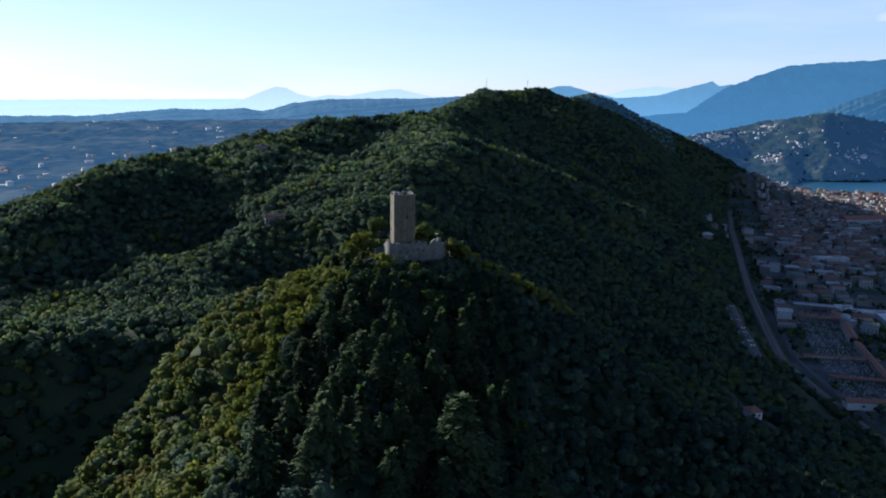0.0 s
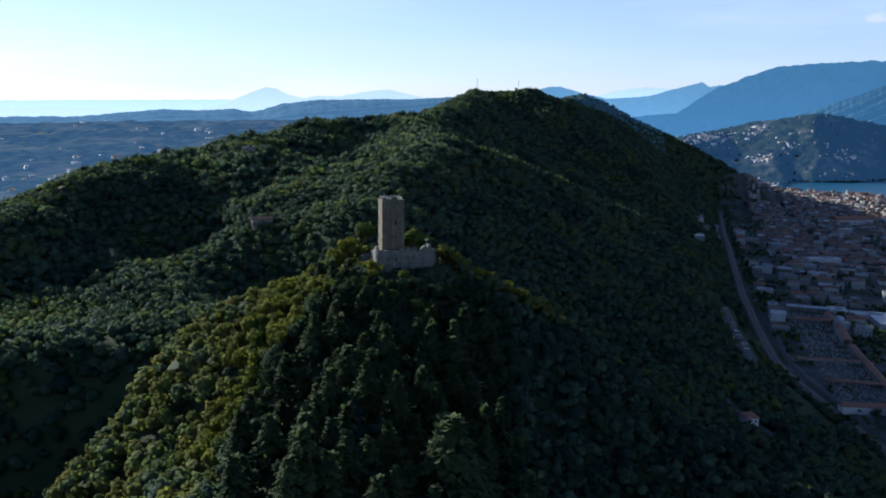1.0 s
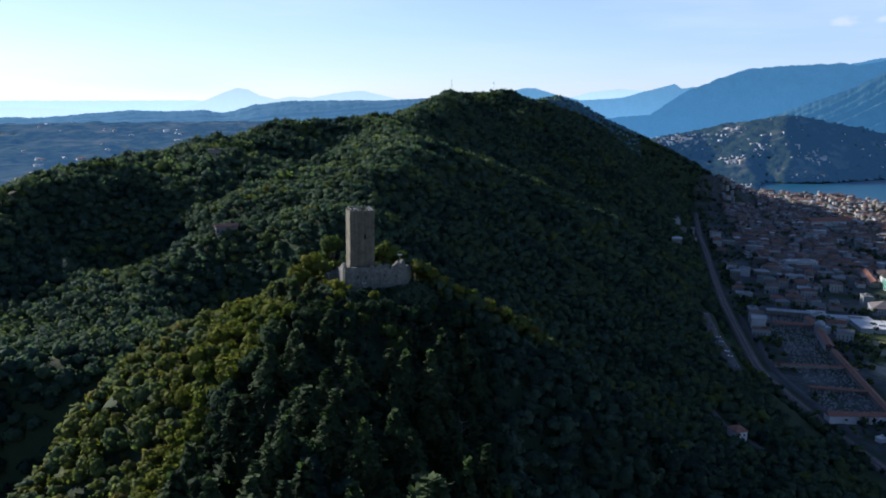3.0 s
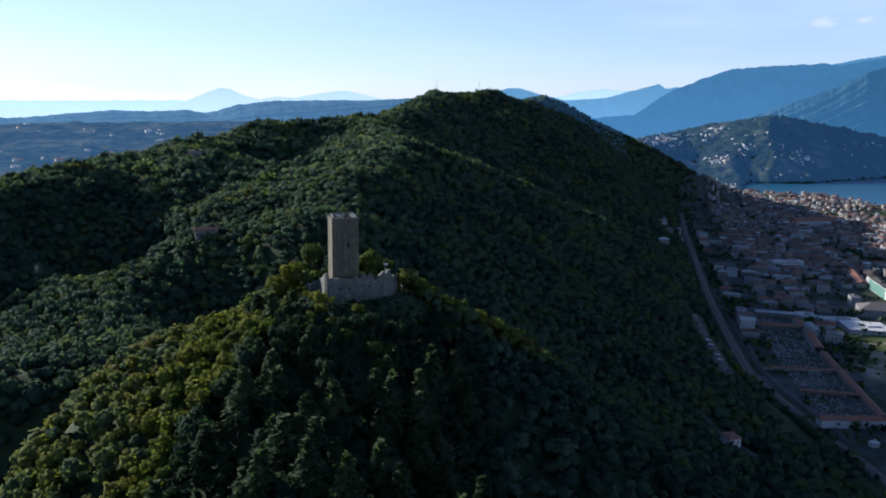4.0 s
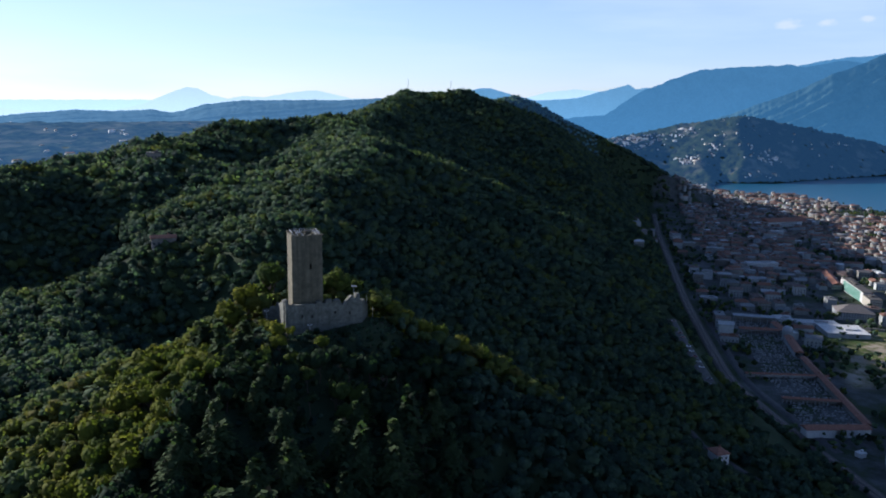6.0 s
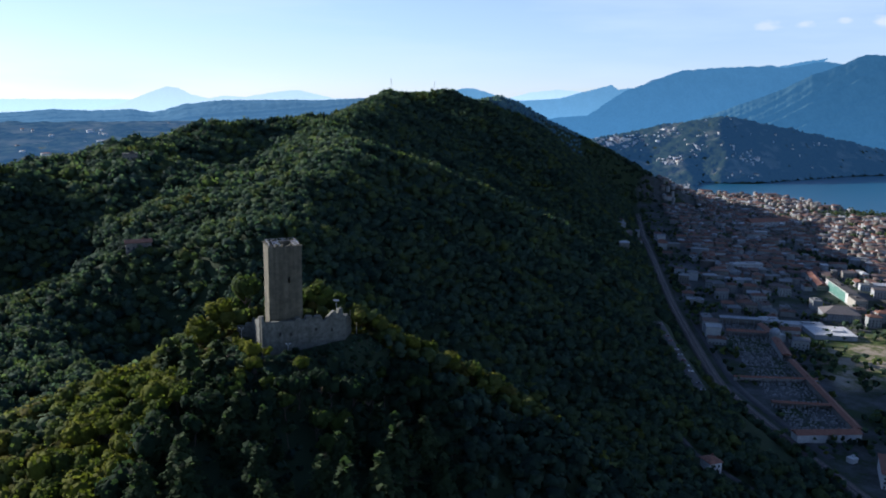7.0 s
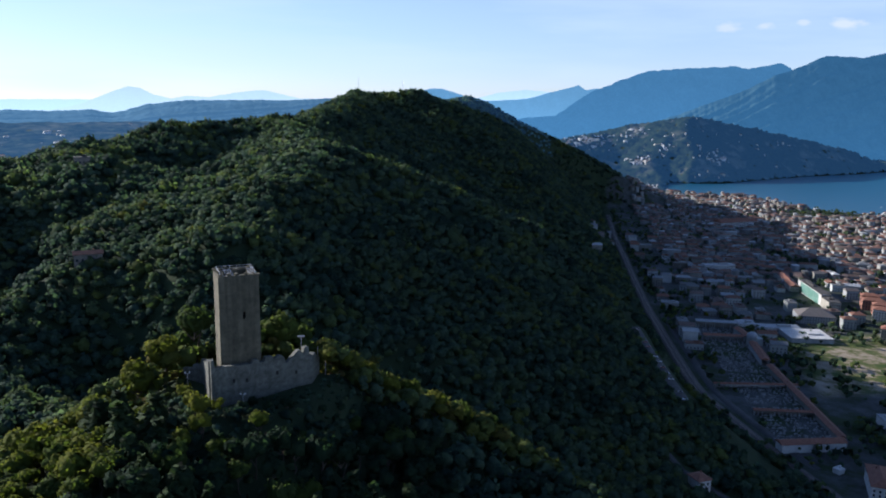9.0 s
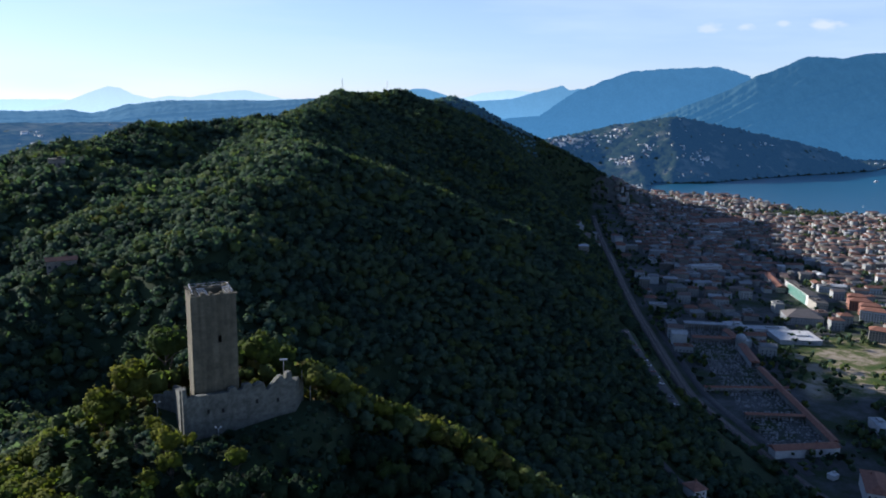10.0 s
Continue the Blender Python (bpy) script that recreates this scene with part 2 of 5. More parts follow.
RIDGES = [
    # the castle hill, its spine and its flank towards the town
    ([(10, -420, -60), (-8, -200, -28), (-12, -110, -15), (-16, -50, -9), (-13, -18, -4), (-3, 2, 1)], 0.62, 10),
    ([(-1, 4, 2.5), (14, 10, -2), (30, 14, -9), (44, 16, -15), (53, 20, -23), (72, 18, -41), (90, 22, -62), (108, 27, -86), (140, 18, -112), (200, 0, -150)], 0.85, 6),
    ([(-14, 6, -2), (-30, 8, -4), (-60, 24, -22), (-86, 34, -42)], 0.62, 14),
    # the saddle behind it and the shoulder of the long hill
    ([(-8, 40, -28), (-22, 105, -76), (-40, 200, -80), (-48, 268, -66), (-50, 320, -29), (-32, 450, -2), (0, 615, 12), (-40, 860, 30)], 0.50, 18),
    # the broad shoulder with the farm, filling the hollow below the crest
    ([(-178, 290, -74), (-152, 335, -52), (-126, 345, -44), (-110, 425, -29), (-150, 520, -13), (-196, 562, 1), (-235, 670, 2)], 0.45, 40),
    ([(-126, 345, -44), (-52, 330, -34)], 0.5, 12),
    ([(-110, 425, -32), (-60, 560, -8), (-60, 700, 8)], 0.45, 16),
    # the near bank of the ravine
    ([(-250, 285, -62), (-217, 272, -65), (-166, 212, -70), (-122, 195, -72)], 0.42, 20),
    ([(-250, 130, -74), (-172, 110, -68), (-140, 160, -74)], 0.5, 12),
    # main crest: broad and rounded to the south, narrower at the summit
    ([(-345, 60, -104), (-328, 200, -54), (-308, 330, -20), (-300, 430, -5), (-285, 560, -5), (-235, 670, 6), (-170, 770, 23)], 0.66, 42),
    ([(-170, 770, 25), (-80, 870, 34), (-10, 1020, 40), (40, 1250, 64), (75, 1410, 82), (200, 1430, 82), (270, 1600, 62), (400, 1950, 84), (500, 2050, 28), (610, 2060, -4),
      (680, 2010, -65), (760, 1960, -150)], 0.50, 16),
    # spurs towards the town
    ([(0, 615, 12), (79, 628, -5), (166, 642, -43), (239, 600, -92), (320, 590, -150)], 0.55, 10),
    ([(200, 1430, 82), (231, 1386, 60), (268, 1410, 28), (342, 1452, -6), (422, 1519, -33), (532, 1576, -76), (640, 1626, -142), (690, 1660, -195)], 0.62, 10),
    # wooded hill across the bay
    ([(850, 2800, -120), (989, 3000, -85), (1295, 3200, -46), (1431, 3200, -12), (1602, 3150, 18), (1660, 3100, 27), (1801, 3100, 16), (1965, 3140, -8), (2117, 3150, -42), (2290, 3170, -72),
      (2443, 3170, -98), (2510, 3150, -122), (2580, 3140, -165), (2640, 3130, -205)], 0.38, 60),
    # low rises on the plain to the south
    ([(-1500, 1500, -88), (-900, 1900, -70), (-500, 2500, -60)], 0.15, 80),
    ([(-2600, 2600, -70), (-1500, 3000, -42), (-700, 3300, -30)], 0.16, 80),
]


FALL = 0.8


def FLANK_FOOT(y):
    """Foot of the castle hill's sunny flank, where the ravine begins."""
    return np.interp(y, [-140, -60, 0, 40, 80], [-106, -82, -67, -70, -66])


def park_x(y):
    return np.interp(y, [360, 380, 528, 600], [281, 286, 319, 337])


def park_z(y):
    return np.interp(y, [360, 600], [-164, -170])


def land(px, py):
    px, py = np.asarray(px, float), np.asarray(py, float)
    right = town_z(px, py) + 0.27 * np.clip(rail_x(py) - 22 - px, 0, 500)
    left = -74 - 36 * smooth(300, 620, -px) - 22 * smooth(900, 2200, py) + 5 * wave(px, py, 500, 5)
    crest = np.interp(py, [-400, 0, 600, 1000, 1400, 2000, 2400], [0, 0, 0, 20, 150, 450, 600])
    w = smooth(-70, 150, px - crest)
    total = np.exp((left * (1 - w) + right * w) / 9.0 - 0.0)
    for pts, slope, soft in RIDGES:
        total = total + np.exp(seg_ridge(px, py, pts, slope, soft) / 9.0)
    h = 9.0 * np.log(total)
    rise = smooth(6, 40, h - np.where(w > 0.5, right, left))
    calm = 1 - smooth(30, 10, np.hypot(px + 2, py - 5))
    h = h + rise * calm * (3.5 * wave(px, py, 110, 2) + 1.6 * wave(px, py, 45, 3))
    # ravine on the south side of the castle hill
    cut = seg_ridge(px, py, [(-25, 62, 0), (-62, 66, 0), (-100, 74, 0), (-150, 58, 0), (-215, 10, 0)], 1.0, 0.001)
    h = h - 40 * np.exp(-(cut / 27) ** 2) * smooth(-5, -60, px)
    # steep-sided hollows below the crest and behind the castle hill
    for cx, cy, wide, deep in ((-245, 345, 58, 26), (-80, 222, 46, 24), (-108, 262, 44, 20), (122, 74, 48, 34), (205, 85, 60, 26)):
        h = h - deep * np.exp(-((px - cx) ** 2 + (py - cy) ** 2) / wide ** 2)
    # the castle hill falls off into the ravine along the edge of its sunny flank
    over = np.clip(FLANK_FOOT(py) - px, 0, 60) * smooth(110, 60, py) * smooth(-300, -200, px)
    h = h - FALL * over
    # steep toe above the railway, with the terrace of the car park cut into it
    toe = town_z(px, py) + 1.0 + 0.85 * np.clip(rail_x(py) - 12 - px, 0, None)
    h = np.minimum(h, toe + 500 * smooth(1830, 2080, py))
    park = smooth(20, 9, np.abs(px - park_x(py))) * smooth(335, 352, py) * smooth(612, 595, py)
    h = h * (1 - park) + park_z(py) * park
    # level terrace under the castle walls
    near = smooth(1.75, 0.95, np.hypot((px - 0.5) / 13.5, (py - 6.5) / 11.5))
    h = h * (1 - near) + (2.3 + 0.09 * np.clip(px, -12, 12)) * near
    side = lake_side(px, py)
    return np.where(side < 0, np.maximum(LAKE_Z - 0.8 + side * 0.25, LAKE_Z - 14), np.maximum(np.minimum(h, LAKE_Z + 1.5 + np.maximum(side, 0) * 0.6), LAKE_Z + 1))


def mesh_from(name, verts, faces, mat, flat=True):
    """A mesh from arrays: faces all of one length."""
    me = bpy.data.meshes.new(name)
    verts, faces = np.asarray(verts, np.float32), np.asarray(faces, np.int32)
    k = faces.shape[1]
    me.vertices.add(len(verts))
    me.vertices.foreach_set("co", verts.ravel())
    me.loops.add(faces.size)
    me.loops.foreach_set("vertex_index", faces.ravel())
    me.polygons.add(len(faces))
    me.polygons.foreach_set("loop_start", np.arange(0, faces.size, k, dtype=np.int32))
    me.polygons.foreach_set("loop_total", np.full(len(faces), k, np.int32))
    if not flat:
        me.polygons.foreach_set("use_smooth", np.ones(len(faces), bool))
    me.update()
    me.validate()
    me.materials.append(mat)
    return me


def grid_faces(nx, ny):
    i = np.arange((nx - 1) * (ny - 1))
    r, c = i // (nx - 1), i % (nx - 1)
    a = r * nx + c
    return np.stack([a, a + 1, a + nx + 1, a + nx], 1)


def spread(marks):
    """Coordinates from (start, end, step) stretches."""
    return np.concatenate([np.arange(a, b, s) for a, b, s in marks])


gx = spread([(-6800, -1500, 160), (-1500, -520, 40), (-520, 900, 8), (900, 2700, 30), (2700, 6801, 100)])
gy = spread([(-900, -300, 40), (-300, 2250, 8), (2250, 3300, 25), (3300, 4801, 100)])
mx, my = np.meshgrid(gx, gy)
ground = new("ground", mesh_from("ground", np.stack([mx.ravel(), my.ravel(), land(mx, my).ravel()], 1), grid_faces(len(gx), len(gy)), MAT_GROUND, False))
flat_x, flat_y = mx.ravel(), my.ravel()
for mask, value in (("paved", smooth(4, 12, flat_x - rail_x(flat_y)) * smooth(2550, 2450, flat_y)),
                    ("waste", smooth(1.15, 0.9, np.maximum(np.abs((flat_x - 0.35 * (flat_y - 525) - 560) / 75), np.abs(flat_y - 520) / 85))),
                    ("plain", smooth(-420, -470, flat_x - 0.0 * flat_y) + smooth(1500, 1600, flat_y) * smooth(200, 0, flat_x))):
    at = ground.data.attributes.new(mask, "FLOAT", "POINT")
    at.data.foreach_set("value", np.clip(value, 0, 1).astype(np.float32))
tagged(ground, "wooded hills and a valley floor sloping down to a lake", "ground", kind="structure")

# ---------- lake ----------
m_water, nd, ln, b = node_mat("lake_water", 0.28, 0.5)
b.inputs["Base Color"].default_value = (0.012, 0.085, 0.15, 1)
bump(nd, ln, noise_fac(nd, ln, 0.12, 4), b, 0.15, 0.6)
wx, wy = np.meshgrid(np.linspace(950, 6700, 20), np.linspace(100, 3600, 20))
water = new("water", mesh_from("water", np.stack([wx.ravel(), wy.ravel(), np.full(wx.size, LAKE_Z)], 1), grid_faces(20, 20), m_water))
tagged(water, "calm blue lake between the town and the hills", "lake", kind="structure")


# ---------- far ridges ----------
def haze_mat(name, shade, haze_glow, strength, summit=0.50):
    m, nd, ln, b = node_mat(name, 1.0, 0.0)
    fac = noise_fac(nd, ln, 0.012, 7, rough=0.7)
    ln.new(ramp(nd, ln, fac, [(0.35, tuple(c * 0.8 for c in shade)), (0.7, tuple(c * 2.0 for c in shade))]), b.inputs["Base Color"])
    b.inputs["Emission Color"].default_value = (haze_glow[0] * 1.15, haze_glow[1] * 1.10, haze_glow[2] * 0.93, 1)
    # distance haze painted as blue emission, stronger over the valley floor than the summits
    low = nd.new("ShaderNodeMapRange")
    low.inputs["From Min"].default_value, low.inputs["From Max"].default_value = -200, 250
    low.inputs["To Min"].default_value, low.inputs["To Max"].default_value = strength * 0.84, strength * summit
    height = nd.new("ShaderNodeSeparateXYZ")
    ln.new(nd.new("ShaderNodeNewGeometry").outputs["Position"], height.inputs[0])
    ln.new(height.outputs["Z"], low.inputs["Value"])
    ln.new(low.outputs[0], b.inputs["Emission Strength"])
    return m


def far_ridge(name, label, skyline, dist, depth, foot, mat, rough=0.08, seed=1):
    """A mountain range as a relief: its skyline by bearing and height angle from the middle of the valley."""
    ox, oy, oz = 15.0, -190.0, 60.3
    cols, n = 400, 48
    az = np.linspace(skyline[0][0], skyline[-1][0], cols)
    el = np.interp(az, [s[0] for s in skyline], [s[1] for s in skyline])
    el = el + rough * (wave(az * 100, az * 37, 160, seed) * 0.6 + wave(az * 100, az * 11, 55, seed + 1) * 0.35)
    slant = 1 / np.cos(np.radians(az))
    top = oz + np.tan(np.radians(el)) * dist * slant
    rows = []
    across = np.tan(np.radians(az)) * dist
    rnd = np.random.RandomState(seed)
    for k in range(n):
        f = k / (n - 1)
        d = (dist - depth * f) * slant
        # spurs run slantwise down from the crest, with gullies between them
        spur = 1 - np.abs(wave(across + 2400 * f, 260 * f + 0.1 * across, 620, seed + 3))
        spur = 0.65 * spur + 0.35 * (1 - np.abs(wave(across + 1500 * f, 300 * f, 300, seed + 4)))
        rise = top - foot
        z = foot + rise * (1 - f) ** 1.15 + rise * 0.07 * (spur - 0.55) * np.sin(np.pi * f) ** 0.7 + rnd.normal(0, 1.6, cols) * min(1, f * 6)
        push = depth * 0.04 * (spur - 0.5) * np.sin(np.pi * f)
        rows.append(np.stack([ox + (d - push) * np.sin(np.radians(az)), oy + (d - push) * np.cos(np.radians(az)), z], 1))
    ob = new(name, mesh_from(name, np.concatenate(rows[::-1]), grid_faces(cols, n), mat, False))
    return tagged(ob, label, "mountain", kind="structure")


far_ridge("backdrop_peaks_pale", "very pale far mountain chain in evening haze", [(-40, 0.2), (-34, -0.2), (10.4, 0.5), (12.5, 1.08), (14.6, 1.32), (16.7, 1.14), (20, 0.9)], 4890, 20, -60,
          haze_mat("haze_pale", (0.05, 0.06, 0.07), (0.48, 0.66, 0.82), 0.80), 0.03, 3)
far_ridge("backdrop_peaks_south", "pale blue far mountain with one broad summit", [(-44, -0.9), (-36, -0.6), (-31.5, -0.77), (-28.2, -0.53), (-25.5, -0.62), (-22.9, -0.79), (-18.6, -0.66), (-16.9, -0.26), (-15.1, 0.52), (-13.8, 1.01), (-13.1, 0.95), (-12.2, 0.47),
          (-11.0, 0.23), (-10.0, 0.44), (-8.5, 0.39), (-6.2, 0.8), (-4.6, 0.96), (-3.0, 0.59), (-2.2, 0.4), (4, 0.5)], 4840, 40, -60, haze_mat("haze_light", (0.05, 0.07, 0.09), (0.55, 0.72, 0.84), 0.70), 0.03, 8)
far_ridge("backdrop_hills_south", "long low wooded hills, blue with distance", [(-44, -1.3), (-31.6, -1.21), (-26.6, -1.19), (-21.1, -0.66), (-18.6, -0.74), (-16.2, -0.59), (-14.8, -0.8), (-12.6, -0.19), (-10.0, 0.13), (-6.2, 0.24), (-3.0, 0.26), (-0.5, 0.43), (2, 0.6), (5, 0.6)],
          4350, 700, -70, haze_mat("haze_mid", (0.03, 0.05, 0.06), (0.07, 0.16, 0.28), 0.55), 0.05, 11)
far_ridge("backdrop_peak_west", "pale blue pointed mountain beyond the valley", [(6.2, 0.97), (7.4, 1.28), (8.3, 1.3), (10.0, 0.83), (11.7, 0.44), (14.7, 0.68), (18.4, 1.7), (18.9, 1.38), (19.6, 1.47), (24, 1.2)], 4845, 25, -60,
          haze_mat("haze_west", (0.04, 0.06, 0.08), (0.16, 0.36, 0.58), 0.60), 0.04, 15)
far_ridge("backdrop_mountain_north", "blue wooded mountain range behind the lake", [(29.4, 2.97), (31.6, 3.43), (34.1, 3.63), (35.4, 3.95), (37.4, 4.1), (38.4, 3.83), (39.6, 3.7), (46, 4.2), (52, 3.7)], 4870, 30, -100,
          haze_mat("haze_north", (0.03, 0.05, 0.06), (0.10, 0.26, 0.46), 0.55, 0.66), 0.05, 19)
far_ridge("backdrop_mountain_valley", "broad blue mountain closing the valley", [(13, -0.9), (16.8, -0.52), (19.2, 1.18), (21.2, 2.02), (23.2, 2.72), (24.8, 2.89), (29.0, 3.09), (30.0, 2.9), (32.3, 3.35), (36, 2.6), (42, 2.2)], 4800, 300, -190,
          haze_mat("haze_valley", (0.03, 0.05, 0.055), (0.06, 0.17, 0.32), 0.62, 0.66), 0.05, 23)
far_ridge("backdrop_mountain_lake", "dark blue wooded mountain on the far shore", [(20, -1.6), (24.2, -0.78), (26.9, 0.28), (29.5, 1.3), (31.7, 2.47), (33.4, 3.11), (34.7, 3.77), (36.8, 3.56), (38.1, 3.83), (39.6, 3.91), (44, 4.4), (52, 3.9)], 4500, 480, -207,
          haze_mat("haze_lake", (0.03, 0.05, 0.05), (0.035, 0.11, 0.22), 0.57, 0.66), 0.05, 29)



def drape(name, label, x0, x1, y0, y1, step, keep, lift, rise, rough, patch, cleared, mat, seed):
    """Distant land cover over the ground where keep says so: a rough canopy of woods, with smooth clearings of fields and gardens."""
    ux, uy = np.arange(x0, x1, step), np.arange(y0, y1, step)
    qx, qy = np.meshgrid(ux, uy)
    rnd = np.random.RandomState(seed)
    wood = smooth(cleared, cleared + 0.25, wave(qx, qy, patch, seed) + 0.6 * wave(qx, qy, patch * 0.35, seed + 1) + rnd.normal(0, 0.12, qx.shape))
    qz = np.maximum(land(qx, qy) + lift + wood * (rise + rnd.normal(0, rough, qx.shape)), LAKE_Z + 0.4)
    f = grid_faces(len(ux), len(uy))
    f = f[keep(qx, qy).ravel()[f].all(1)]
    me = mesh_from(name, np.stack([qx.ravel() + rnd.uniform(-0.3, 0.3, qx.size) * step, qy.ravel() + rnd.uniform(-0.3, 0.3, qx.size) * step, qz.ravel()], 1), f, mat, False)
    at = me.attributes.new("wood", "FLOAT", "POINT")
    at.data.foreach_set("value", wood.ravel().astype(np.float32))
    return tagged(new(name, me), label, "woods", kind="structure")


def haze_cover_mat(name, woods_stops, field_stops, haze_glow, scale):
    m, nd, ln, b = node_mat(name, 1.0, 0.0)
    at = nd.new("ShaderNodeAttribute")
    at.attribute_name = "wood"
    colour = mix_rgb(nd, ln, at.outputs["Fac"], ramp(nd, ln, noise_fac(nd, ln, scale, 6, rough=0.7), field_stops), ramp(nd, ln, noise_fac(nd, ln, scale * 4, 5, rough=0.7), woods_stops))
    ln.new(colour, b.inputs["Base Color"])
    # even blue emission paints distance haze over the land cover
    b.inputs["Emission Color"].default_value, b.inputs["Emission Strength"].default_value = (*haze_glow, 1), 1.0
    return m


def plain_edge(y):
    return np.interp(y, [300, 700, 1000, 1450, 2200, 4800], [-470, -430, -250, -90, 300, 350])


# wood tones darkened to include the canopy's own shade
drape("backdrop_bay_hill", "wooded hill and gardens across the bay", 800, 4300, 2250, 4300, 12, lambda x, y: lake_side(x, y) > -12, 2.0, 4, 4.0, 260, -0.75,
      haze_cover_mat("backdrop_bay_haze", [(0.3, (0.010, 0.020, 0.013)), (0.7, (0.032, 0.042, 0.020))], [(0.35, (0.035, 0.045, 0.024)), (0.7, (0.10, 0.10, 0.075))], (0.006, 0.017, 0.035), 0.02), 81)
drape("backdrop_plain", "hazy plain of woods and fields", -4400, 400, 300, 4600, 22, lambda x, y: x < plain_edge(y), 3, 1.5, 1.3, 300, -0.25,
      haze_cover_mat("backdrop_plain_haze", [(0.36, (0.004, 0.009, 0.007)), (0.5, (0.018, 0.026, 0.016)), (0.66, (0.05, 0.06, 0.03))], [(0.35, (0.03, 0.04, 0.025)), (0.7, (0.11, 0.105, 0.07))], (0.014, 0.034, 0.060), 0.008), 91)

# ---------- woods ----------
def ico_arrays(sub):
    bm = bmesh.new()
    bmesh.ops.create_icosphere(bm, subdivisions=sub, radius=1)
    v = np.array([p.co[:] for p in bm.verts])
    f = np.array([[p.index for p in t.verts] for t in bm.faces])
    bm.free()
    return v, f


ICO = {1: ico_arrays(1), 2: ico_arrays(2), 3: ico_arrays(3)}


def crown_template(seed, lobes, quads, size, core=1, height=1.0, spread_by=0.58, ruffle=0.42, lobe=(0.34, 0.56)):
    """A crown about 1 m in radius, its middle at the origin: lobes of leaf clumps over a lumpy core."""
    r = np.random.RandomState(seed)
    c = r.normal(0, 1, (lobes, 3))
    c /= np.linalg.norm(c, axis=1)[:, None]
    c *= r.uniform(0.55 * spread_by, spread_by, lobes)[:, None]
    c[:, 2] *= 0.75 * height
    rad = r.uniform(*lobe, lobes)
    vs, fs, ns, base = [], [], [], 0
    iv, tri = ICO[core]
    for k in range(lobes):
        lump = 1 + 0.15 * r.normal(0, 1, len(iv))
        vs.append(c[k] + iv * (rad[k] * 0.85 * lump)[:, None])
        ns.append(iv + 0.5 * c[k])
        fs.append(tri + base)
        base += len(iv)
    which = r.randint(0, lobes, quads)
    n = r.normal(0, 1, (quads, 3))
    n[:, 2] = np.where(n[:, 2] < -0.35, -n[:, 2] * 0.6, n[:, 2])
    n /= np.linalg.norm(n, axis=1)[:, None]
    p = c[which] + n * rad[which][:, None] * r.uniform(0.84, 1.12, quads)[:, None]
    n2 = n + r.normal(0, ruffle, n.shape)
    n2 /= np.linalg.norm(n2, axis=1)[:, None]
    t = np.cross(n2, r.normal(0, 1, n.shape))
    t /= np.linalg.norm(t, axis=1)[:, None]
    s = np.cross(n2, t)
    out = []
    for a, b in ((1, 0), (0, 1), (-1, 0), (0, -1)):
        k = size * r.uniform(0.6, 1.35, (quads, 1))
        out.append(p + t * a * k + s * b * k * 0.8)
    vs.append(np.stack(out, 1).reshape(-1, 3))
    q = np.arange(quads * 4).reshape(-1, 4) + base
    fs += [q[:, [0, 1, 2]], q[:, [0, 2, 3]]]
    ns.append(np.repeat(n + 0.6 * p + 0.45 * n2, 4, axis=0))
    ns = np.concatenate(ns)
    return np.concatenate(vs), np.concatenate(fs), ns / np.linalg.norm(ns, axis=1)[:, None]


def set_puff(me, normals):
    at = me.attributes.new("puff", "FLOAT_VECTOR", "POINT")
    at.data.foreach_set("vector", np.asarray(normals, np.float32).ravel())
    return me


def woods(name, label, xs, ys, zs, radii, tints, templates, mat, seed):
    """Many crowns joined into one mesh; each takes one template, turned and scaled."""
    r = np.random.RandomState(seed)
    vs, fs, sp, ns, base = [], [], [], [], 0
    pick = r.randint(0, len(templates), len(xs))
    for k, (tv, tf, tn) in enumerate(templates):
        idx = np.nonzero(pick == k)[0]
        if not len(idx):
            continue
        a = r.uniform(0, 6.28, len(idx))
        ca, sa = np.cos(a)[:, None], np.sin(a)[:, None]
        sc = radii[idx][:, None]
        v = np.stack([(tv[:, 0] * ca - tv[:, 1] * sa) * sc + xs[idx][:, None], (tv[:, 0] * sa + tv[:, 1] * ca) * sc + ys[idx][:, None],
                      tv[:, 2] * sc * r.uniform(0.75, 1.15, (len(idx), 1)) + zs[idx][:, None]], -1)
        f = tf[None] + (np.arange(len(idx)) * len(tv))[:, None, None] + base
        vs.append(v.reshape(-1, 3))
        fs.append(f.reshape(-1, 3))
        ns.append(np.stack([tn[:, 0] * ca - tn[:, 1] * sa, tn[:, 0] * sa + tn[:, 1] * ca, np.broadcast_to(tn[:, 2], (len(idx), len(tn)))], -1).reshape(-1, 3))
        sp.append(np.repeat(tints[idx], len(tv)))
        base += len(idx) * len(tv)
    me = mesh_from(name, np.concatenate(vs), np.concatenate(fs), mat, False)
    set_puff(me, np.concatenate(ns))
    at = me.attributes.new("leaf_tone", "FLOAT", "POINT")
    at.data.foreach_set("value", np.concatenate(sp).astype(np.float32))
    return tagged(new(name, me), label, "forest", kind="stuff")


def scatter(x0, x1, y0, y1, step, seed):
    r = np.random.RandomState(seed)
    x, y = np.meshgrid(np.arange(x0, x1, step), np.arange(y0, y1, step))
    x, y = x.ravel() + r.uniform(-0.48, 0.48, x.size) * step, y.ravel() + r.uniform(-0.48, 0.48, x.size) * step
    return x, y, r


def castle_gap(x, y):
    """How far out from the castle terrace, 1 at its edge."""
    return np.hypot((x - 1.5) / 13.5, (y - 6.0) / 10.5)


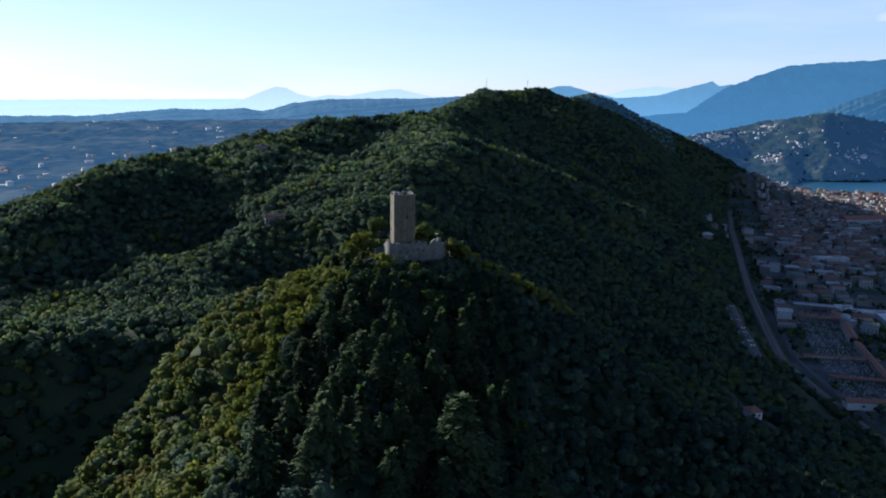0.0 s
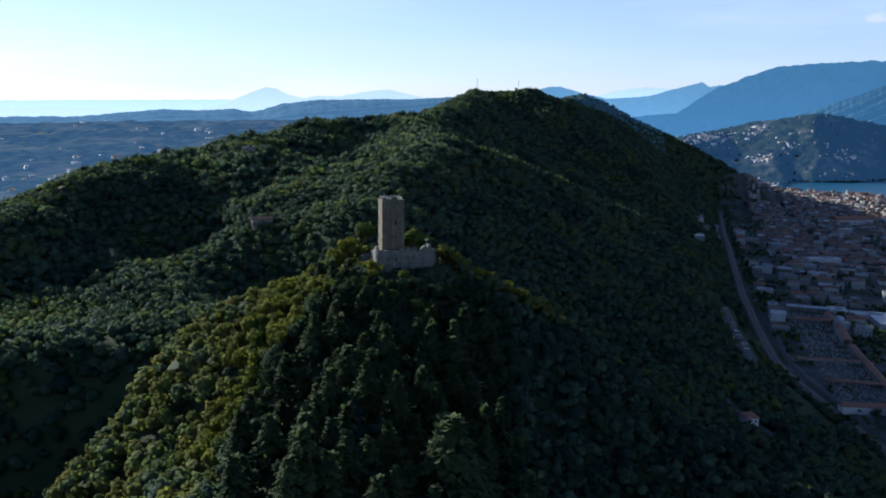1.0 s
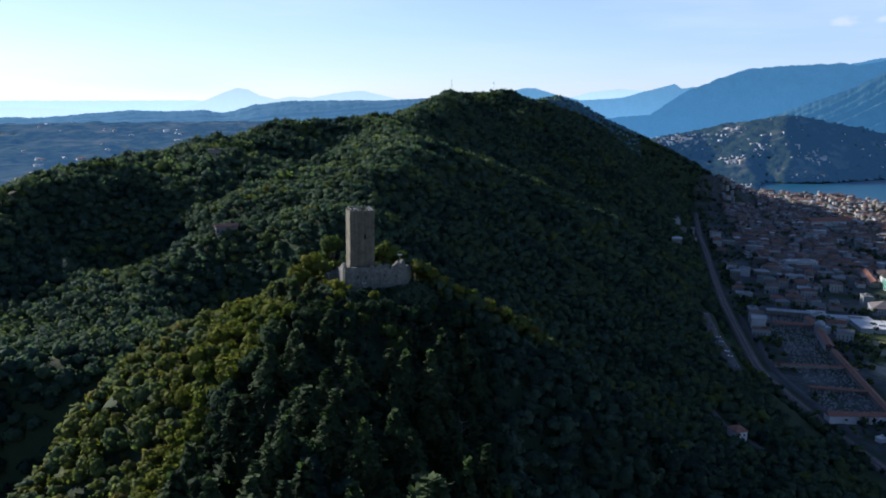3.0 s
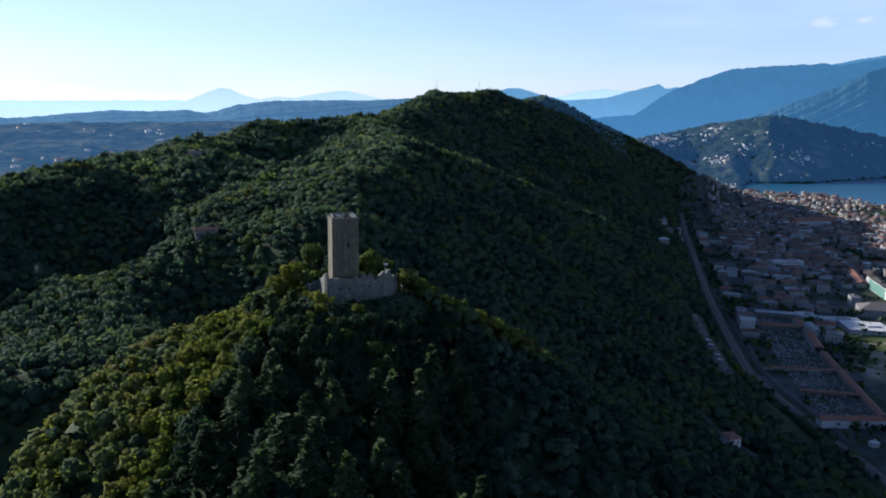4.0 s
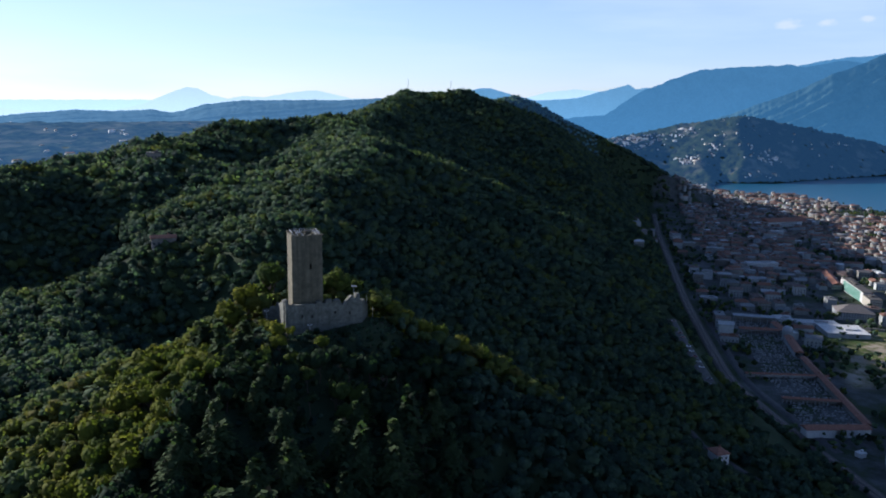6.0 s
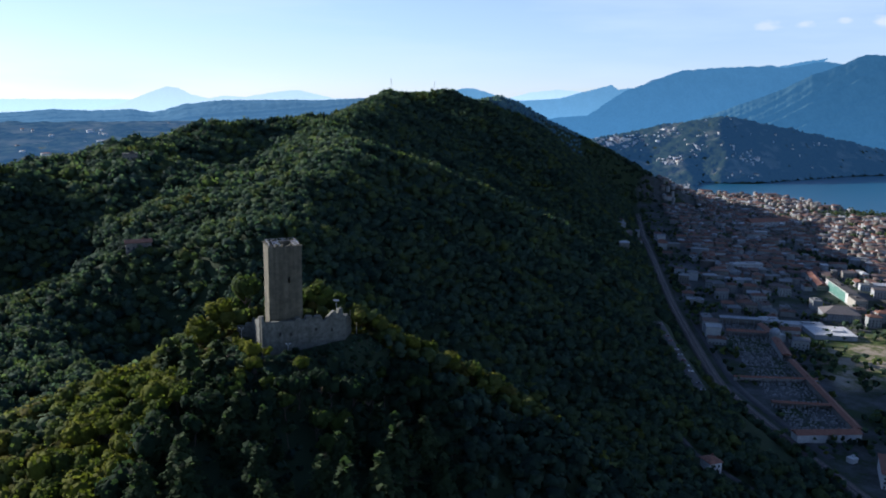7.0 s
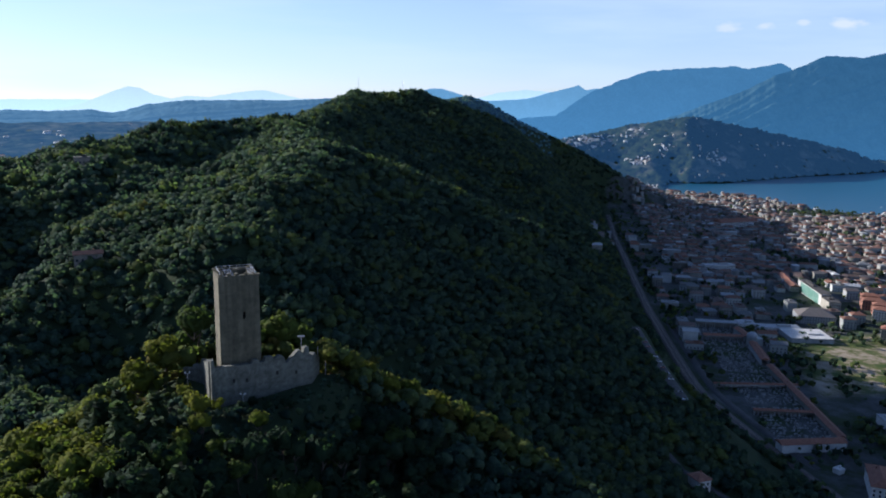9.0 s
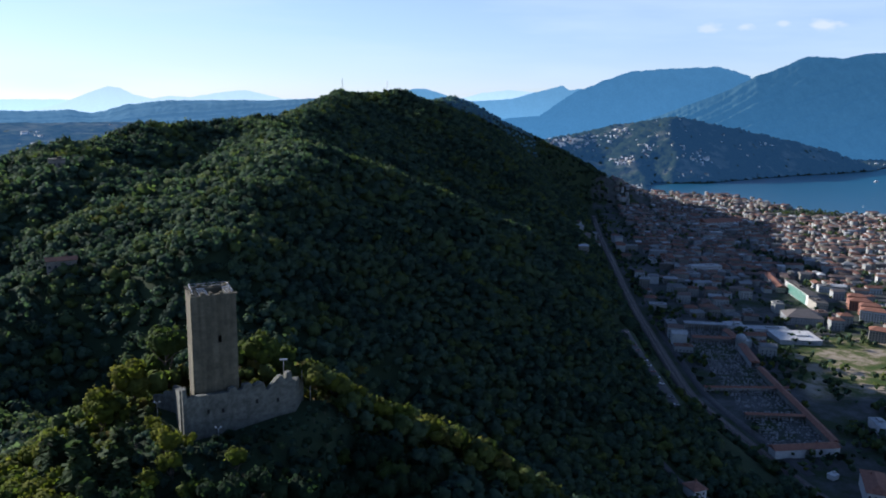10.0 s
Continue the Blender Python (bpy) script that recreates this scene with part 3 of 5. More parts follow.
def wooded(x, y, z):
    """Where the woods stand: the hills down to the railway, not on the castle terrace."""
    keep = (x < rail_x(y) - 14) & ((z > town_z(x, y) + np.where(y < 420, 3.0, 7.0)) | (x < 0))
    keep &= castle_gap(x, y) > 1.0
    keep &= (np.hypot(x - 225, y - 228) > 12) & (np.hypot(x - 220, y - 246) > 7) & (np.hypot(x - 240, y - 223) > 9)
    keep &= np.hypot((x - 300) / 15, (y - 296) / 34) > 1
    return keep & ((np.abs(x - park_x(y)) > 15) | (y < 345) | (y > 605))


def leaf_tone(x, y, r):
    return np.clip(0.38 + 0.18 * wave(x, y, 90, 31) + r.normal(0, 0.14, x.shape), 0, 0.96)


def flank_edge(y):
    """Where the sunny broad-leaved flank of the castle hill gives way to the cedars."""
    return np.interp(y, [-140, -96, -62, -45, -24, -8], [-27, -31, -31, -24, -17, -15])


def sunlit_leaf_tone(x, y, r):
    """Leaf tone with sunlight painted in: yellower on lit flank and crest, darker between."""
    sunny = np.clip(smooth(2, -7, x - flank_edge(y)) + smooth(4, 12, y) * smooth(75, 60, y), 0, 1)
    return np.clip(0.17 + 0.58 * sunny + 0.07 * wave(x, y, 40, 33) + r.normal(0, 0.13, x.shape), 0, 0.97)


near_t = [crown_template(20 + i, 4, 74, 0.15, 1, 1.0, 0.5, 0.36, (0.42, 0.62)) for i in range(8)]
mid_t = [crown_template(40 + i, 2, 32, 0.19, 1, 0.85, 0.36, 0.34, (0.52, 0.74)) for i in range(8)]
far_t = [crown_template(60 + i, 1, 20, 0.24, 1, 0.8, 0.2, 0.3, (0.70, 0.88)) for i in range(8)]
haze_t = [crown_template(70 + i, 1, 4, 0.5, 1, 1.0, 0.4) for i in range(6)]

x, y, r = scatter(-430, 430, -138, 480, 6.5, 2)
z = land(x, y)
k = wooded(x, y, z) & ((y > 70) | (x < -188) | (x > 183))
rad = np.clip(r.lognormal(1.63, 0.25, x.shape), 3.4, 8.0)
woods("woods_of_the_saddle", "dense mixed woodland filling the saddle below the ridge", x[k], y[k], z[k] + r.normal(7.6, 0.5, x.shape)[k] - rad[k] * 0.8 + 0.30 * (rad[k] - 4.4), rad[k], leaf_tone(x, y, r)[k], mid_t, MAT_LEAF, 5)
x, y, r = scatter(-440, 840, 480, 2250, 9.8, 3)
z = land(x, y)
k = (wooded(x, y, z) | ((y > 1850) & (x < 840))) & ((y < 1500) | (x > 150)) & (x > np.interp(y, [480, 700, 1000, 1450, 2150], [-440, -330, -130, -20, 250]))
rad = np.clip(r.lognormal(1.95, 0.26, x.shape), 4.2, 11.0)
tops, tints = z + r.normal(8.6, 0.8, x.shape) - rad * 0.8 + 0.35 * (rad - 6.0), leaf_tone(x, y, r)
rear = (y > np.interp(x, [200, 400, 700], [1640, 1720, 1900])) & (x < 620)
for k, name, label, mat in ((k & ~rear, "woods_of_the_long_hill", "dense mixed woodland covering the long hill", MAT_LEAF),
                            (k & rear, "backdrop_woods_rear", "woods on the far ridge behind the summit, blue with distance", MAT_LEAF_REAR_HAZE)):
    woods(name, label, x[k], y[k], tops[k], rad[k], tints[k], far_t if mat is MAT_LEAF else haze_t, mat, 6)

# castle hill: the trees along the spine stand singly, the rest are joined
x, y, r = scatter(-190, 185, -138, 70, 3.9, 4)
z = land(x, y)
k = wooded(x, y, z)
x, y, z = x[k], y[k], z[k]
rad = np.clip(r.lognormal(1.07, 0.27, x.shape), 1.7, 4.8)
stem = np.maximum(r.normal(6.4, 0.5, x.shape) - 1.45 * rad + 0.5 * (rad - 2.9), 0.3)
# only low growth in front of the castle wall, so that its foot stands clear
gap = castle_gap(x, y)
cap = np.where((y < 5) & (gap < 2.4), 0.6 - 2.0 * (gap - 1), 99.0)
shrink = np.clip((cap - z) / (stem + 1.6 * rad), 0.28, 1)
rad, stem = rad * shrink, stem * shrink
rare = (x > flank_edge(y) + 2) & (x < 30) & (y < -18) & (r.uniform(0, 1, x.shape) < np.where(y < -36, 0.8, 0.35))
k = ~((x > -19) & (x < -7) & (y > 5) & (y < 17)) & ~rare & ~((x > -13) & (x < -5) & (y > -20) & (y < -6)) & ~((x > -25) & (x < -13) & (y > -23) & (y < -5))
x, y, z, rad, stem = x[k], y[k], z[k], rad[k], stem[k]
sp_near = sunlit_leaf_tone(x, y, r)
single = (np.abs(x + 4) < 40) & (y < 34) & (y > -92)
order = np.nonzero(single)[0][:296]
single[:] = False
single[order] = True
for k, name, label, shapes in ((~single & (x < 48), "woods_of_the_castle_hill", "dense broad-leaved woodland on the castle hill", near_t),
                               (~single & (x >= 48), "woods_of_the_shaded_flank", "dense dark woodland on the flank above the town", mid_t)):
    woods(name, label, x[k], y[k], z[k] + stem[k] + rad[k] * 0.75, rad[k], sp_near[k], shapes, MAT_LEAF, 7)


# the woods go on along the spine towards the south-east
x4, y4, r4 = scatter(-190, 185, -330, -140, 6.5, 24)
rad4 = np.clip(r4.lognormal(1.4, 0.25, x4.shape), 2.6, 6.0)
woods("woods_of_the_lower_spine", "dense broad-leaved woodland on the lower castle hill", x4, y4, land(x4, y4) + 3.6, rad4, leaf_tone(x4, y4, r4), mid_t, MAT_LEAF, 25)

# undergrowth between the trees and round the castle walls
x2, y2, r2 = scatter(-120, 170, -138, 70, 3.6, 14)
z2 = land(x2, y2)
k = (castle_gap(x2, y2) > 1.06) & ((castle_gap(x2, y2) < 3.2) | (r2.uniform(0, 1, x2.shape) < 0.8))
rad2 = r2.uniform(1.0, 1.9, x2.shape) * np.where(castle_gap(x2, y2) < 1.5, 0.6, 1)
x3, y3, r3 = scatter(-45, 60, -38, 40, 2.3, 15)
z3 = land(x3, y3)
ahead = (x3 + 8.3) * 0.454 - (y3 + 3.0) * 0.891
k3 = ((castle_gap(x3, y3) > 1.08) | (ahead > 1.3)) & (castle_gap(x3, y3) < 2.7)
rad3 = r3.uniform(0.9, 1.6, x3.shape) * np.clip(castle_gap(x3, y3) - 0.6, 0.5, 1)
woods("shrubs", "dense low shrubs on the slopes round the castle", x3[k3], y3[k3], z3[k3] + rad3[k3] * 0.5, rad3[k3], np.clip(sunlit_leaf_tone(x3, y3, r3)[k3] + 0.1, 0, 1), mid_t, MAT_LEAF, 16)
woods("undergrowth", "low shrubs and brambles under the trees", x2[k], y2[k], z2[k] + rad2[k] * 0.45, rad2[k], np.clip(sunlit_leaf_tone(x2, y2, r2)[k], 0, 1), haze_t, MAT_LEAF, 15)


# ---------- helpers for things ----------
def box(bm, lx, ly, lz, at=(0, 0, 0), turn=0.0):
    r = bmesh.ops.create_cube(bm, size=1)
    bmesh.ops.scale(bm, vec=(lx, ly, lz), verts=r["verts"])
    if turn:
        bmesh.ops.rotate(bm, cent=(0, 0, 0), matrix=Matrix.Rotation(radians(turn), 3, "Z"), verts=r["verts"])
    bmesh.ops.translate(bm, vec=at, verts=r["verts"])
    return r["verts"]


def rod(bm, a, b, r0, r1=None, n=6):
    """A tapered rod from a to b."""
    a, b = Vector(a), Vector(b)
    d = b - a
    m = Matrix.Translation((a + b) / 2) @ d.to_track_quat("Z", "Y").to_matrix().to_4x4()
    bmesh.ops.create_cone(bm, cap_ends=True, segments=n, radius1=r0, radius2=r0 if r1 is None else r1, depth=d.length, matrix=m)


def link(name, me, parent=None, label=""):
    ob = new(name, me)
    if parent:
        ob.parent = parent
    if label:
        ob["label"] = label
    return ob


def bm_mesh(name, bm, *mats):
    me = bpy.data.meshes.new(name)
    bm.to_mesh(me)
    bm.free()
    for m in mats:
        me.materials.append(m)
    return me


def part(name, bm, material, parent, label=""):
    return link(name, bm_mesh(name, bm, material), parent, label)


MAT_BARK = surface("bark", [(0.3, (0.06, 0.045, 0.03)), (0.7, (0.13, 0.10, 0.075))], 3.0, 0.9, 0.6, 0.03, "Object")
MAT_DEADWOOD = surface("bleached_wood", [(0.3, (0.16, 0.15, 0.13)), (0.7, (0.28, 0.26, 0.23))], 3.0, 0.8, 0.4, 0.02, "Object")


# ---------- single trees ----------
def trunk_mesh(seed, tall, thick):
    r = random.Random(seed)
    bm = bmesh.new()
    p, n = Vector((0, 0, -0.6)), 5
    for i in range(n):
        q = p + Vector((r.uniform(-0.15, 0.15), r.uniform(-0.15, 0.15), (tall + 0.6) / n))
        rod(bm, p, q, thick * (1 - 0.13 * i), thick * (1 - 0.13 * (i + 1)), 7)
        p = q
    for i in range(5):
        a = i * 1.256 + r.uniform(-0.4, 0.4)
        h = tall * r.uniform(0.55, 0.95)
        rod(bm, (0, 0, h), (math.cos(a) * 0.45 * tall, math.sin(a) * 0.45 * tall, h + tall * r.uniform(0.3, 0.6)), thick * 0.4, thick * 0.14, 5)
    return bm_mesh("trunk", bm, MAT_BARK)


crown_shapes = [crown_template(120 + i, 9, 300, 0.105, 1) for i in range(5)]
trunks = [trunk_mesh(i, 1.3, 0.075) for i in range(5)]
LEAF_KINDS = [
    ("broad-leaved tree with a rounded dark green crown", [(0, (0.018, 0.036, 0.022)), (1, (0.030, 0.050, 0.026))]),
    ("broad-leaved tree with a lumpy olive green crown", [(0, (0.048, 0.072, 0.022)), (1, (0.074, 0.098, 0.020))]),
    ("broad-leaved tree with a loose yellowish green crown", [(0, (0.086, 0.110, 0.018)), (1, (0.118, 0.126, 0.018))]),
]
tree_crowns = [[set_puff(mesh_from("crown", tv + np.array([0, 0, 1.75]), tf, foliage("leaves", stops, True), False), tn) for tv, tf, tn in crown_shapes] for _, stops in LEAF_KINDS]
for kinds in tree_crowns:
    for me in kinds[1:]:
        me.materials[0] = kinds[0].materials[0]


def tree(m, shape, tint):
    # crown colour carries the sunlight: yellower on lit ground, dark in shade
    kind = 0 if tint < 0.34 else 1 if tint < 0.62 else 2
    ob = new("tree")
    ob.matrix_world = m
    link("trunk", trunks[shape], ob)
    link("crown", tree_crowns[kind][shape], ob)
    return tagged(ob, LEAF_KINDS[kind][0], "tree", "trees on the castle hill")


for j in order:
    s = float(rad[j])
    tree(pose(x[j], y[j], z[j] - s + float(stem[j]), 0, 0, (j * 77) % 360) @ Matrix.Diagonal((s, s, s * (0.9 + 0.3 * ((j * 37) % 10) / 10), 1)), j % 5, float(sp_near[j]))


# trees standing close round the castle: x, y, size, lift, tint (higher where sunlit)
for i, (cx, cy, s, up, tint) in enumerate([(3.5, 20, 4.4, 1.8, 0.55), (8, 22, 4.0, 1.0, 0.55), (-1, 23, 3.8, 1.5, 0.5), (-15.5, 21, 4.8, 3.4, 0.6), (-21, 15, 4.2, 1.4, 0.65), (-19, 27, 4.6, 3, 0.5), (-25, 9, 4.0, 0, 0.7),
                                         (14, 20, 3.4, 0.3, 0.7), (18, 17.5, 3.0, 0, 0.8), (22, 17, 3.4, 0, 0.7), (27, 15, 3.2, 0, 0.8), (32, 17, 3.2, 0, 0.7), (38, 18, 3.2, 0, 0.8), (45, 21, 3.2, 0, 0.6), (-12.2, -3.5, 1.9, -1.0, 0.9), (-13.8, 0.5, 2.0, -0.9, 0.9),
                                         (-11.5, -7.5, 1.9, -1.2, 0.8), (-9.5, -12, 2.4, -0.6, 0.95), (-8.2, -16.5, 2.4, -0.6, 0.95), (-6.5, -9.5, 1.6, -1.0, 0.9), (-11.5, -18.5, 2.2, -0.8, 0.9), (-4.5, -21, 2.3, -0.8, 0.5), (10.3, -28, 3.2, -1, 0.5), (1.4, -14.6, 2.2, -1, 0.7), (52, 23, 3.4, 0, 0.6)]):
    tree(pose(cx, cy, float(land(cx, cy)) - 0.4 * s + up, 0, 0, i * 53) @ Matrix.Diagonal((s, s, s * 1.1, 1)), i % 5, tint)


def cedar_meshes(seed, sprays=10):
    """A broad cedar 1 m high: a straight trunk and tiers of flat, drooping sprays."""
    r = np.random.RandomState(seed)
    bm = bmesh.new()
    rod(bm, (0, 0, -0.04), (0.01, 0, 0.55), 0.022, 0.014, 7)
    rod(bm, (0.01, 0, 0.55), (0, 0, 0.99), 0.014, 0.003, 6)
    vs, fs, ns, base = [], [], [], 0
    for k in range(17):
        f = k / 16
        h = 0.16 + 0.82 * f
        reach = (0.46 * (1 - f) ** 0.75 + 0.03) * r.uniform(0.85, 1.1)
        for j in range(9 if f < 0.7 else 6):
            a = r.uniform(0, 6.28)
            L = reach * r.uniform(0.6, 1.15)
            if f < 0.75 and j % 2 == 0:
                rod(bm, (0, 0, h), (math.cos(a) * L * 0.8, math.sin(a) * L * 0.8, h + 0.01), 0.006, 0.002, 3)
            for i in range(sprays):
                t = (i + 1) / sprays
                d = L * t
                w = 0.055 * (10 / sprays) ** 0.6 * (1.15 - 0.5 * t) * r.uniform(0.7, 1.3)
                p = np.array([math.cos(a) * d, math.sin(a) * d, h + 0.05 * t - 0.09 * t * t + r.normal(0, 0.008)])
                side = np.array([-math.sin(a), math.cos(a), r.normal(0, 0.25)])
                along = np.array([math.cos(a), math.sin(a), 0.05 - 0.35 * t + r.normal(0, 0.2)])
                off = side * r.normal(0, 0.045)
                quad = np.array([p + off - along * w, p + off + side * w * 0.85, p + off + along * w * 1.2, p + off - side * w * 0.85])
                quad += r.normal(0, 0.006, quad.shape)
                vs.append(quad)
                ns += [(math.cos(a) * 0.75 + r.normal(0, 0.2), math.sin(a) * 0.75 + r.normal(0, 0.2), 0.62)] * 4
                fs += [[base, base + 1, base + 2], [base, base + 2, base + 3]]
                base += 4
    return bm_mesh("trunk", bm, MAT_BARK), set_puff(mesh_from("crown", np.concatenate(vs), np.array(fs), MAT_NEEDLE, False), ns)


cedars = [cedar_meshes(200 + i) for i in range(4)]
large_cedars = [cedar_meshes(210 + i, 26) for i in range(3)]
# x, y, height of the top, height of the tree
CEDARS = [(17.4, -106, -5, 27), (34, -117, -13, 20), (4.3, -89, -1.6, 15), (-13.7, -56.4, 2.3, 17), (-6, -64, 0, 15), (-22, -50, -1, 16), (-3, -74, -1, 14), (-21, -27, 3, 16), (-27, -20, 0, 15),
          (10, -78, -4, 13), (-15, -82, -6, 14), (-17, -38, 1, 15), (-32, -57, -7, 14), (-15.5, -14, 3.5, 12), (-9, -44, -1, 13), (25, -92, -9, 12), (-24, -66, -6, 15), (-8, -30, 0.5, 12), (-26, -36, -2, 15), (-30, -28, -4, 14), (2, -52, -4, 13), (-12, -70, -3, 14), (-20, -76, -6, 14), (9, -60, -5, 12), (-35, -42, -8, 13), (-1, -40, -3, 12), (14, -84, -6, 13), (-6, -98, -6, 15), (-23, -100, -9, 14), (30, -78, -12, 12), (-27, -9, 7, 15), (-21.5, -17, 9.5, 15), (-31, -2, 3, 13), (-17, -11, 9.0, 12), (-14.5, -20.5, 8, 11), (-23.5, -9, 8.5, 14), (-4.5, -27, 4.5, 10), (-18, -25, 7, 13), (-9, -33, 5.5, 11), (-4, -37, 3.5, 9), (-13, -36, 6, 12), (-9.5, -40, 5, 11)]
rc = random.Random(21)
for _ in range(900):
    cy = rc.uniform(-125, -20)
    cx = rc.uniform(float(flank_edge(cy)) - 1, 30 + 0.10 * (cy + 60))
    tall = rc.uniform(12.5, 18)
    top = float(land(cx, cy)) + tall * rc.uniform(0.72, 0.86)
    top = min(top, 6.0 if cx < -7 else 2.0 if cy < -40 else -0.5)
    tall = top - float(land(cx, cy)) + 0.3
    if tall > 5 and all(math.hypot(cx - o[0], cy - o[1]) > 5.4 for o in CEDARS) and math.hypot(cx - 2, cy + 31) > 6 and len(CEDARS) < 100:
        CEDARS.append((cx, cy, top, tall))
for i, (cx, cy, top, tall) in enumerate(CEDARS):
    tm, cm = large_cedars[i] if i < 3 else cedars[i % 4]
    ob = new("cedar")
    wide = tall * (1.1 if i in (0, 1) else 0.84)
    base_z = float(land(cx, cy))
    tall = max(tall, top - base_z)
    ob.matrix_world = pose(cx, cy, top - tall, 0, 0, i * 67) @ Matrix.Diagonal((wide, wide, tall, 1))
    link("trunk", tm, ob)
    link("crown", cm, ob)
    tagged(ob, "tall dark cedar with tiers of flat drooping boughs", "cedar tree", "cedars on the castle hill")


def dead_tree(cx, cy, tall, seed):
    r = random.Random(seed)
    ob = new("dead_tree")
    ob.matrix_world = pose(cx, cy, float(land(cx, cy)))
    bm = bmesh.new()
    rod(bm, (0, 0, -0.4), (0.3, 0.1, tall * 0.6), 0.13, 0.08)
    rod(bm, (0.3, 0.1, tall * 0.6), (0.1, 0.4, tall), 0.08, 0.02)
    part("trunk", bm, MAT_DEADWOOD, ob)
    for i in range(9):
        a, h = r.uniform(0, 6.28), tall * r.uniform(0.35, 0.95)
        L = (tall - h) * 0.5 + 1.2
        bm = bmesh.new()
        mid = (0.25 + math.cos(a) * L * 0.5, 0.2 + math.sin(a) * L * 0.5, h + L * 0.25)
        rod(bm, (0.25, 0.2, h), mid, 0.05, 0.035, 5)
        for s in (-0.4, 0.35):
            rod(bm, mid, (0.25 + math.cos(a + s) * L, 0.2 + math.sin(a + s) * L, h + L * r.uniform(0.4, 0.8)), 0.035, 0.012, 4)
        part("bough", bm, MAT_DEADWOOD, ob)
    tagged(ob, "bare bleached dead tree among dark green woods", "dead tree", "dead trees on the slope")


for cx, cy, tall, sd in ((19.9, -53.4, 7, 1), (25.5, -56, 7.5, 2), (12, -66, 6.5, 3), (24, -72, 6.5, 4)):
    dead_tree(cx, cy, tall, sd)

# ---------- rock outcrop ----------
rock = bmesh.new()
bmesh.ops.create_icosphere(rock, subdivisions=4, radius=1)
for v in rock.verts:
    c = v.co
    c.x, c.y, c.z = c.x * 1.7, c.y * 1.5, c.z * 5.2
    n = noise.noise(c * 0.55) * 0.7 + noise.noise(c * 1.7) * 0.3
    v.co = c * (1 + 0.25 * n) + Vector((math.floor(c.z / 1.6) * 0.12, 0, 0))
MAT_ROCK = surface("grey_rock", [(0.3, (0.20, 0.19, 0.18)), (0.7, (0.38, 0.37, 0.36))], 0.6, 0.9, 0.7, 0.15)
rock_ob = new("rock_outcrop", bm_mesh("rock_outcrop", rock, MAT_ROCK))
rock_ob.matrix_world = pose(2.6, -29.5, -13.0, 0, 4, 10)
tagged(rock_ob, "upright pale grey rock face among shrubs", "rock")

# ---------- castle ----------
def masonry(name, warm, block=0.45, streaks=0.55, blotches=0.35):
    """Coursed rubble: courses and joints in relief, stains, lichen and a lime wash of age."""
    m, nd, ln, b = node_mat(name, 0.9, 0.2)
    geo = nd.new("ShaderNodeNewGeometry")
    tex = nd.new("ShaderNodeTexCoord")
    sep, com = nd.new("ShaderNodeSeparateXYZ"), nd.new("ShaderNodeCombineXYZ")
    ln.new(tex.outputs["Object"], sep.inputs[0])
    add = nd.new("ShaderNodeMath")
    ln.new(sep.outputs["X"], add.inputs[0])
    ln.new(sep.outputs["Y"], add.inputs[1])
    ln.new(add.outputs[0], com.inputs["X"])
    ln.new(sep.outputs["Z"], com.inputs["Y"])
    br = nd.new("ShaderNodeTexBrick")
    br.inputs["Scale"].default_value = 1.0
    br.inputs["Brick Width"].default_value, br.inputs["Row Height"].default_value = block * 1.9, block
    br.inputs["Mortar Size"].default_value, br.inputs["Mortar Smooth"].default_value = 0.03, 0.6
    br.inputs["Color1"].default_value, br.inputs["Color2"].default_value, br.inputs["Mortar"].default_value = (0.75, 0.75, 0.75, 1), (1.1, 1.1, 1.1, 1), (0.6, 0.58, 0.55, 1)
    ln.new(com.outputs[0], br.inputs["Vector"])
    broad = noise_fac(nd, ln, 0.22, 6, "Object", 0.7)
    colour = ramp(nd, ln, broad, [(0.25, tuple(c * 0.6 for c in warm)), (0.55, warm), (0.8, tuple(c * 1.25 for c in warm))])
    colour = mix_rgb(nd, ln, 0.45, colour, br.outputs["Color"], "MULTIPLY")
    # rain streaks, stretched down the wall
    mp = nd.new("ShaderNodeMapping")
    mp.inputs["Scale"].default_value = (1.2, 1.2, 0.06)
    ln.new(tex.outputs["Object"], mp.inputs[0])
    st = nd.new("ShaderNodeTexNoise")
    st.inputs["Scale"].default_value, st.inputs["Detail"].default_value = 1.0, 4
    ln.new(mp.outputs[0], st.inputs["Vector"])
    colour = mix_rgb(nd, ln, streaks, colour, ramp(nd, ln, st.outputs["Fac"], [(0.35, (0.55, 0.54, 0.52)), (0.6, (1.1, 1.1, 1.1))]), "MULTIPLY")
    blotch = noise_fac(nd, ln, 0.9, 6, "Object", 0.75)
    colour = mix_rgb(nd, ln, blotches, colour, ramp(nd, ln, blotch, [(0.36, (0.42, 0.43, 0.40)), (0.5, (0.95, 0.95, 0.95)), (0.66, (1.55, 1.5, 1.4))]), "MULTIPLY")
    ln.new(colour, b.inputs["Base Color"])
    hgt = nd.new("ShaderNodeMath")
    hgt.operation = "MULTIPLY_ADD"
    ln.new(br.outputs["Color"], hgt.inputs[0])
    hgt.inputs[1].default_value = 0.6
    ln.new(noise_fac(nd, ln, 3.0, 4, "Object"), hgt.inputs[2])
    bump(nd, ln, hgt.outputs[0], b, 0.4, 0.06)
    return m


MAT_TOWER = masonry("tower_masonry", (0.112, 0.103, 0.072))
MAT_WALL = masonry("rubble_masonry", (0.122, 0.126, 0.110), 0.32, 0.2, 0.6)
MAT_STEEL, nd, ln, b = node_mat("galvanised_steel", 0.45, 0.5, 0.6)
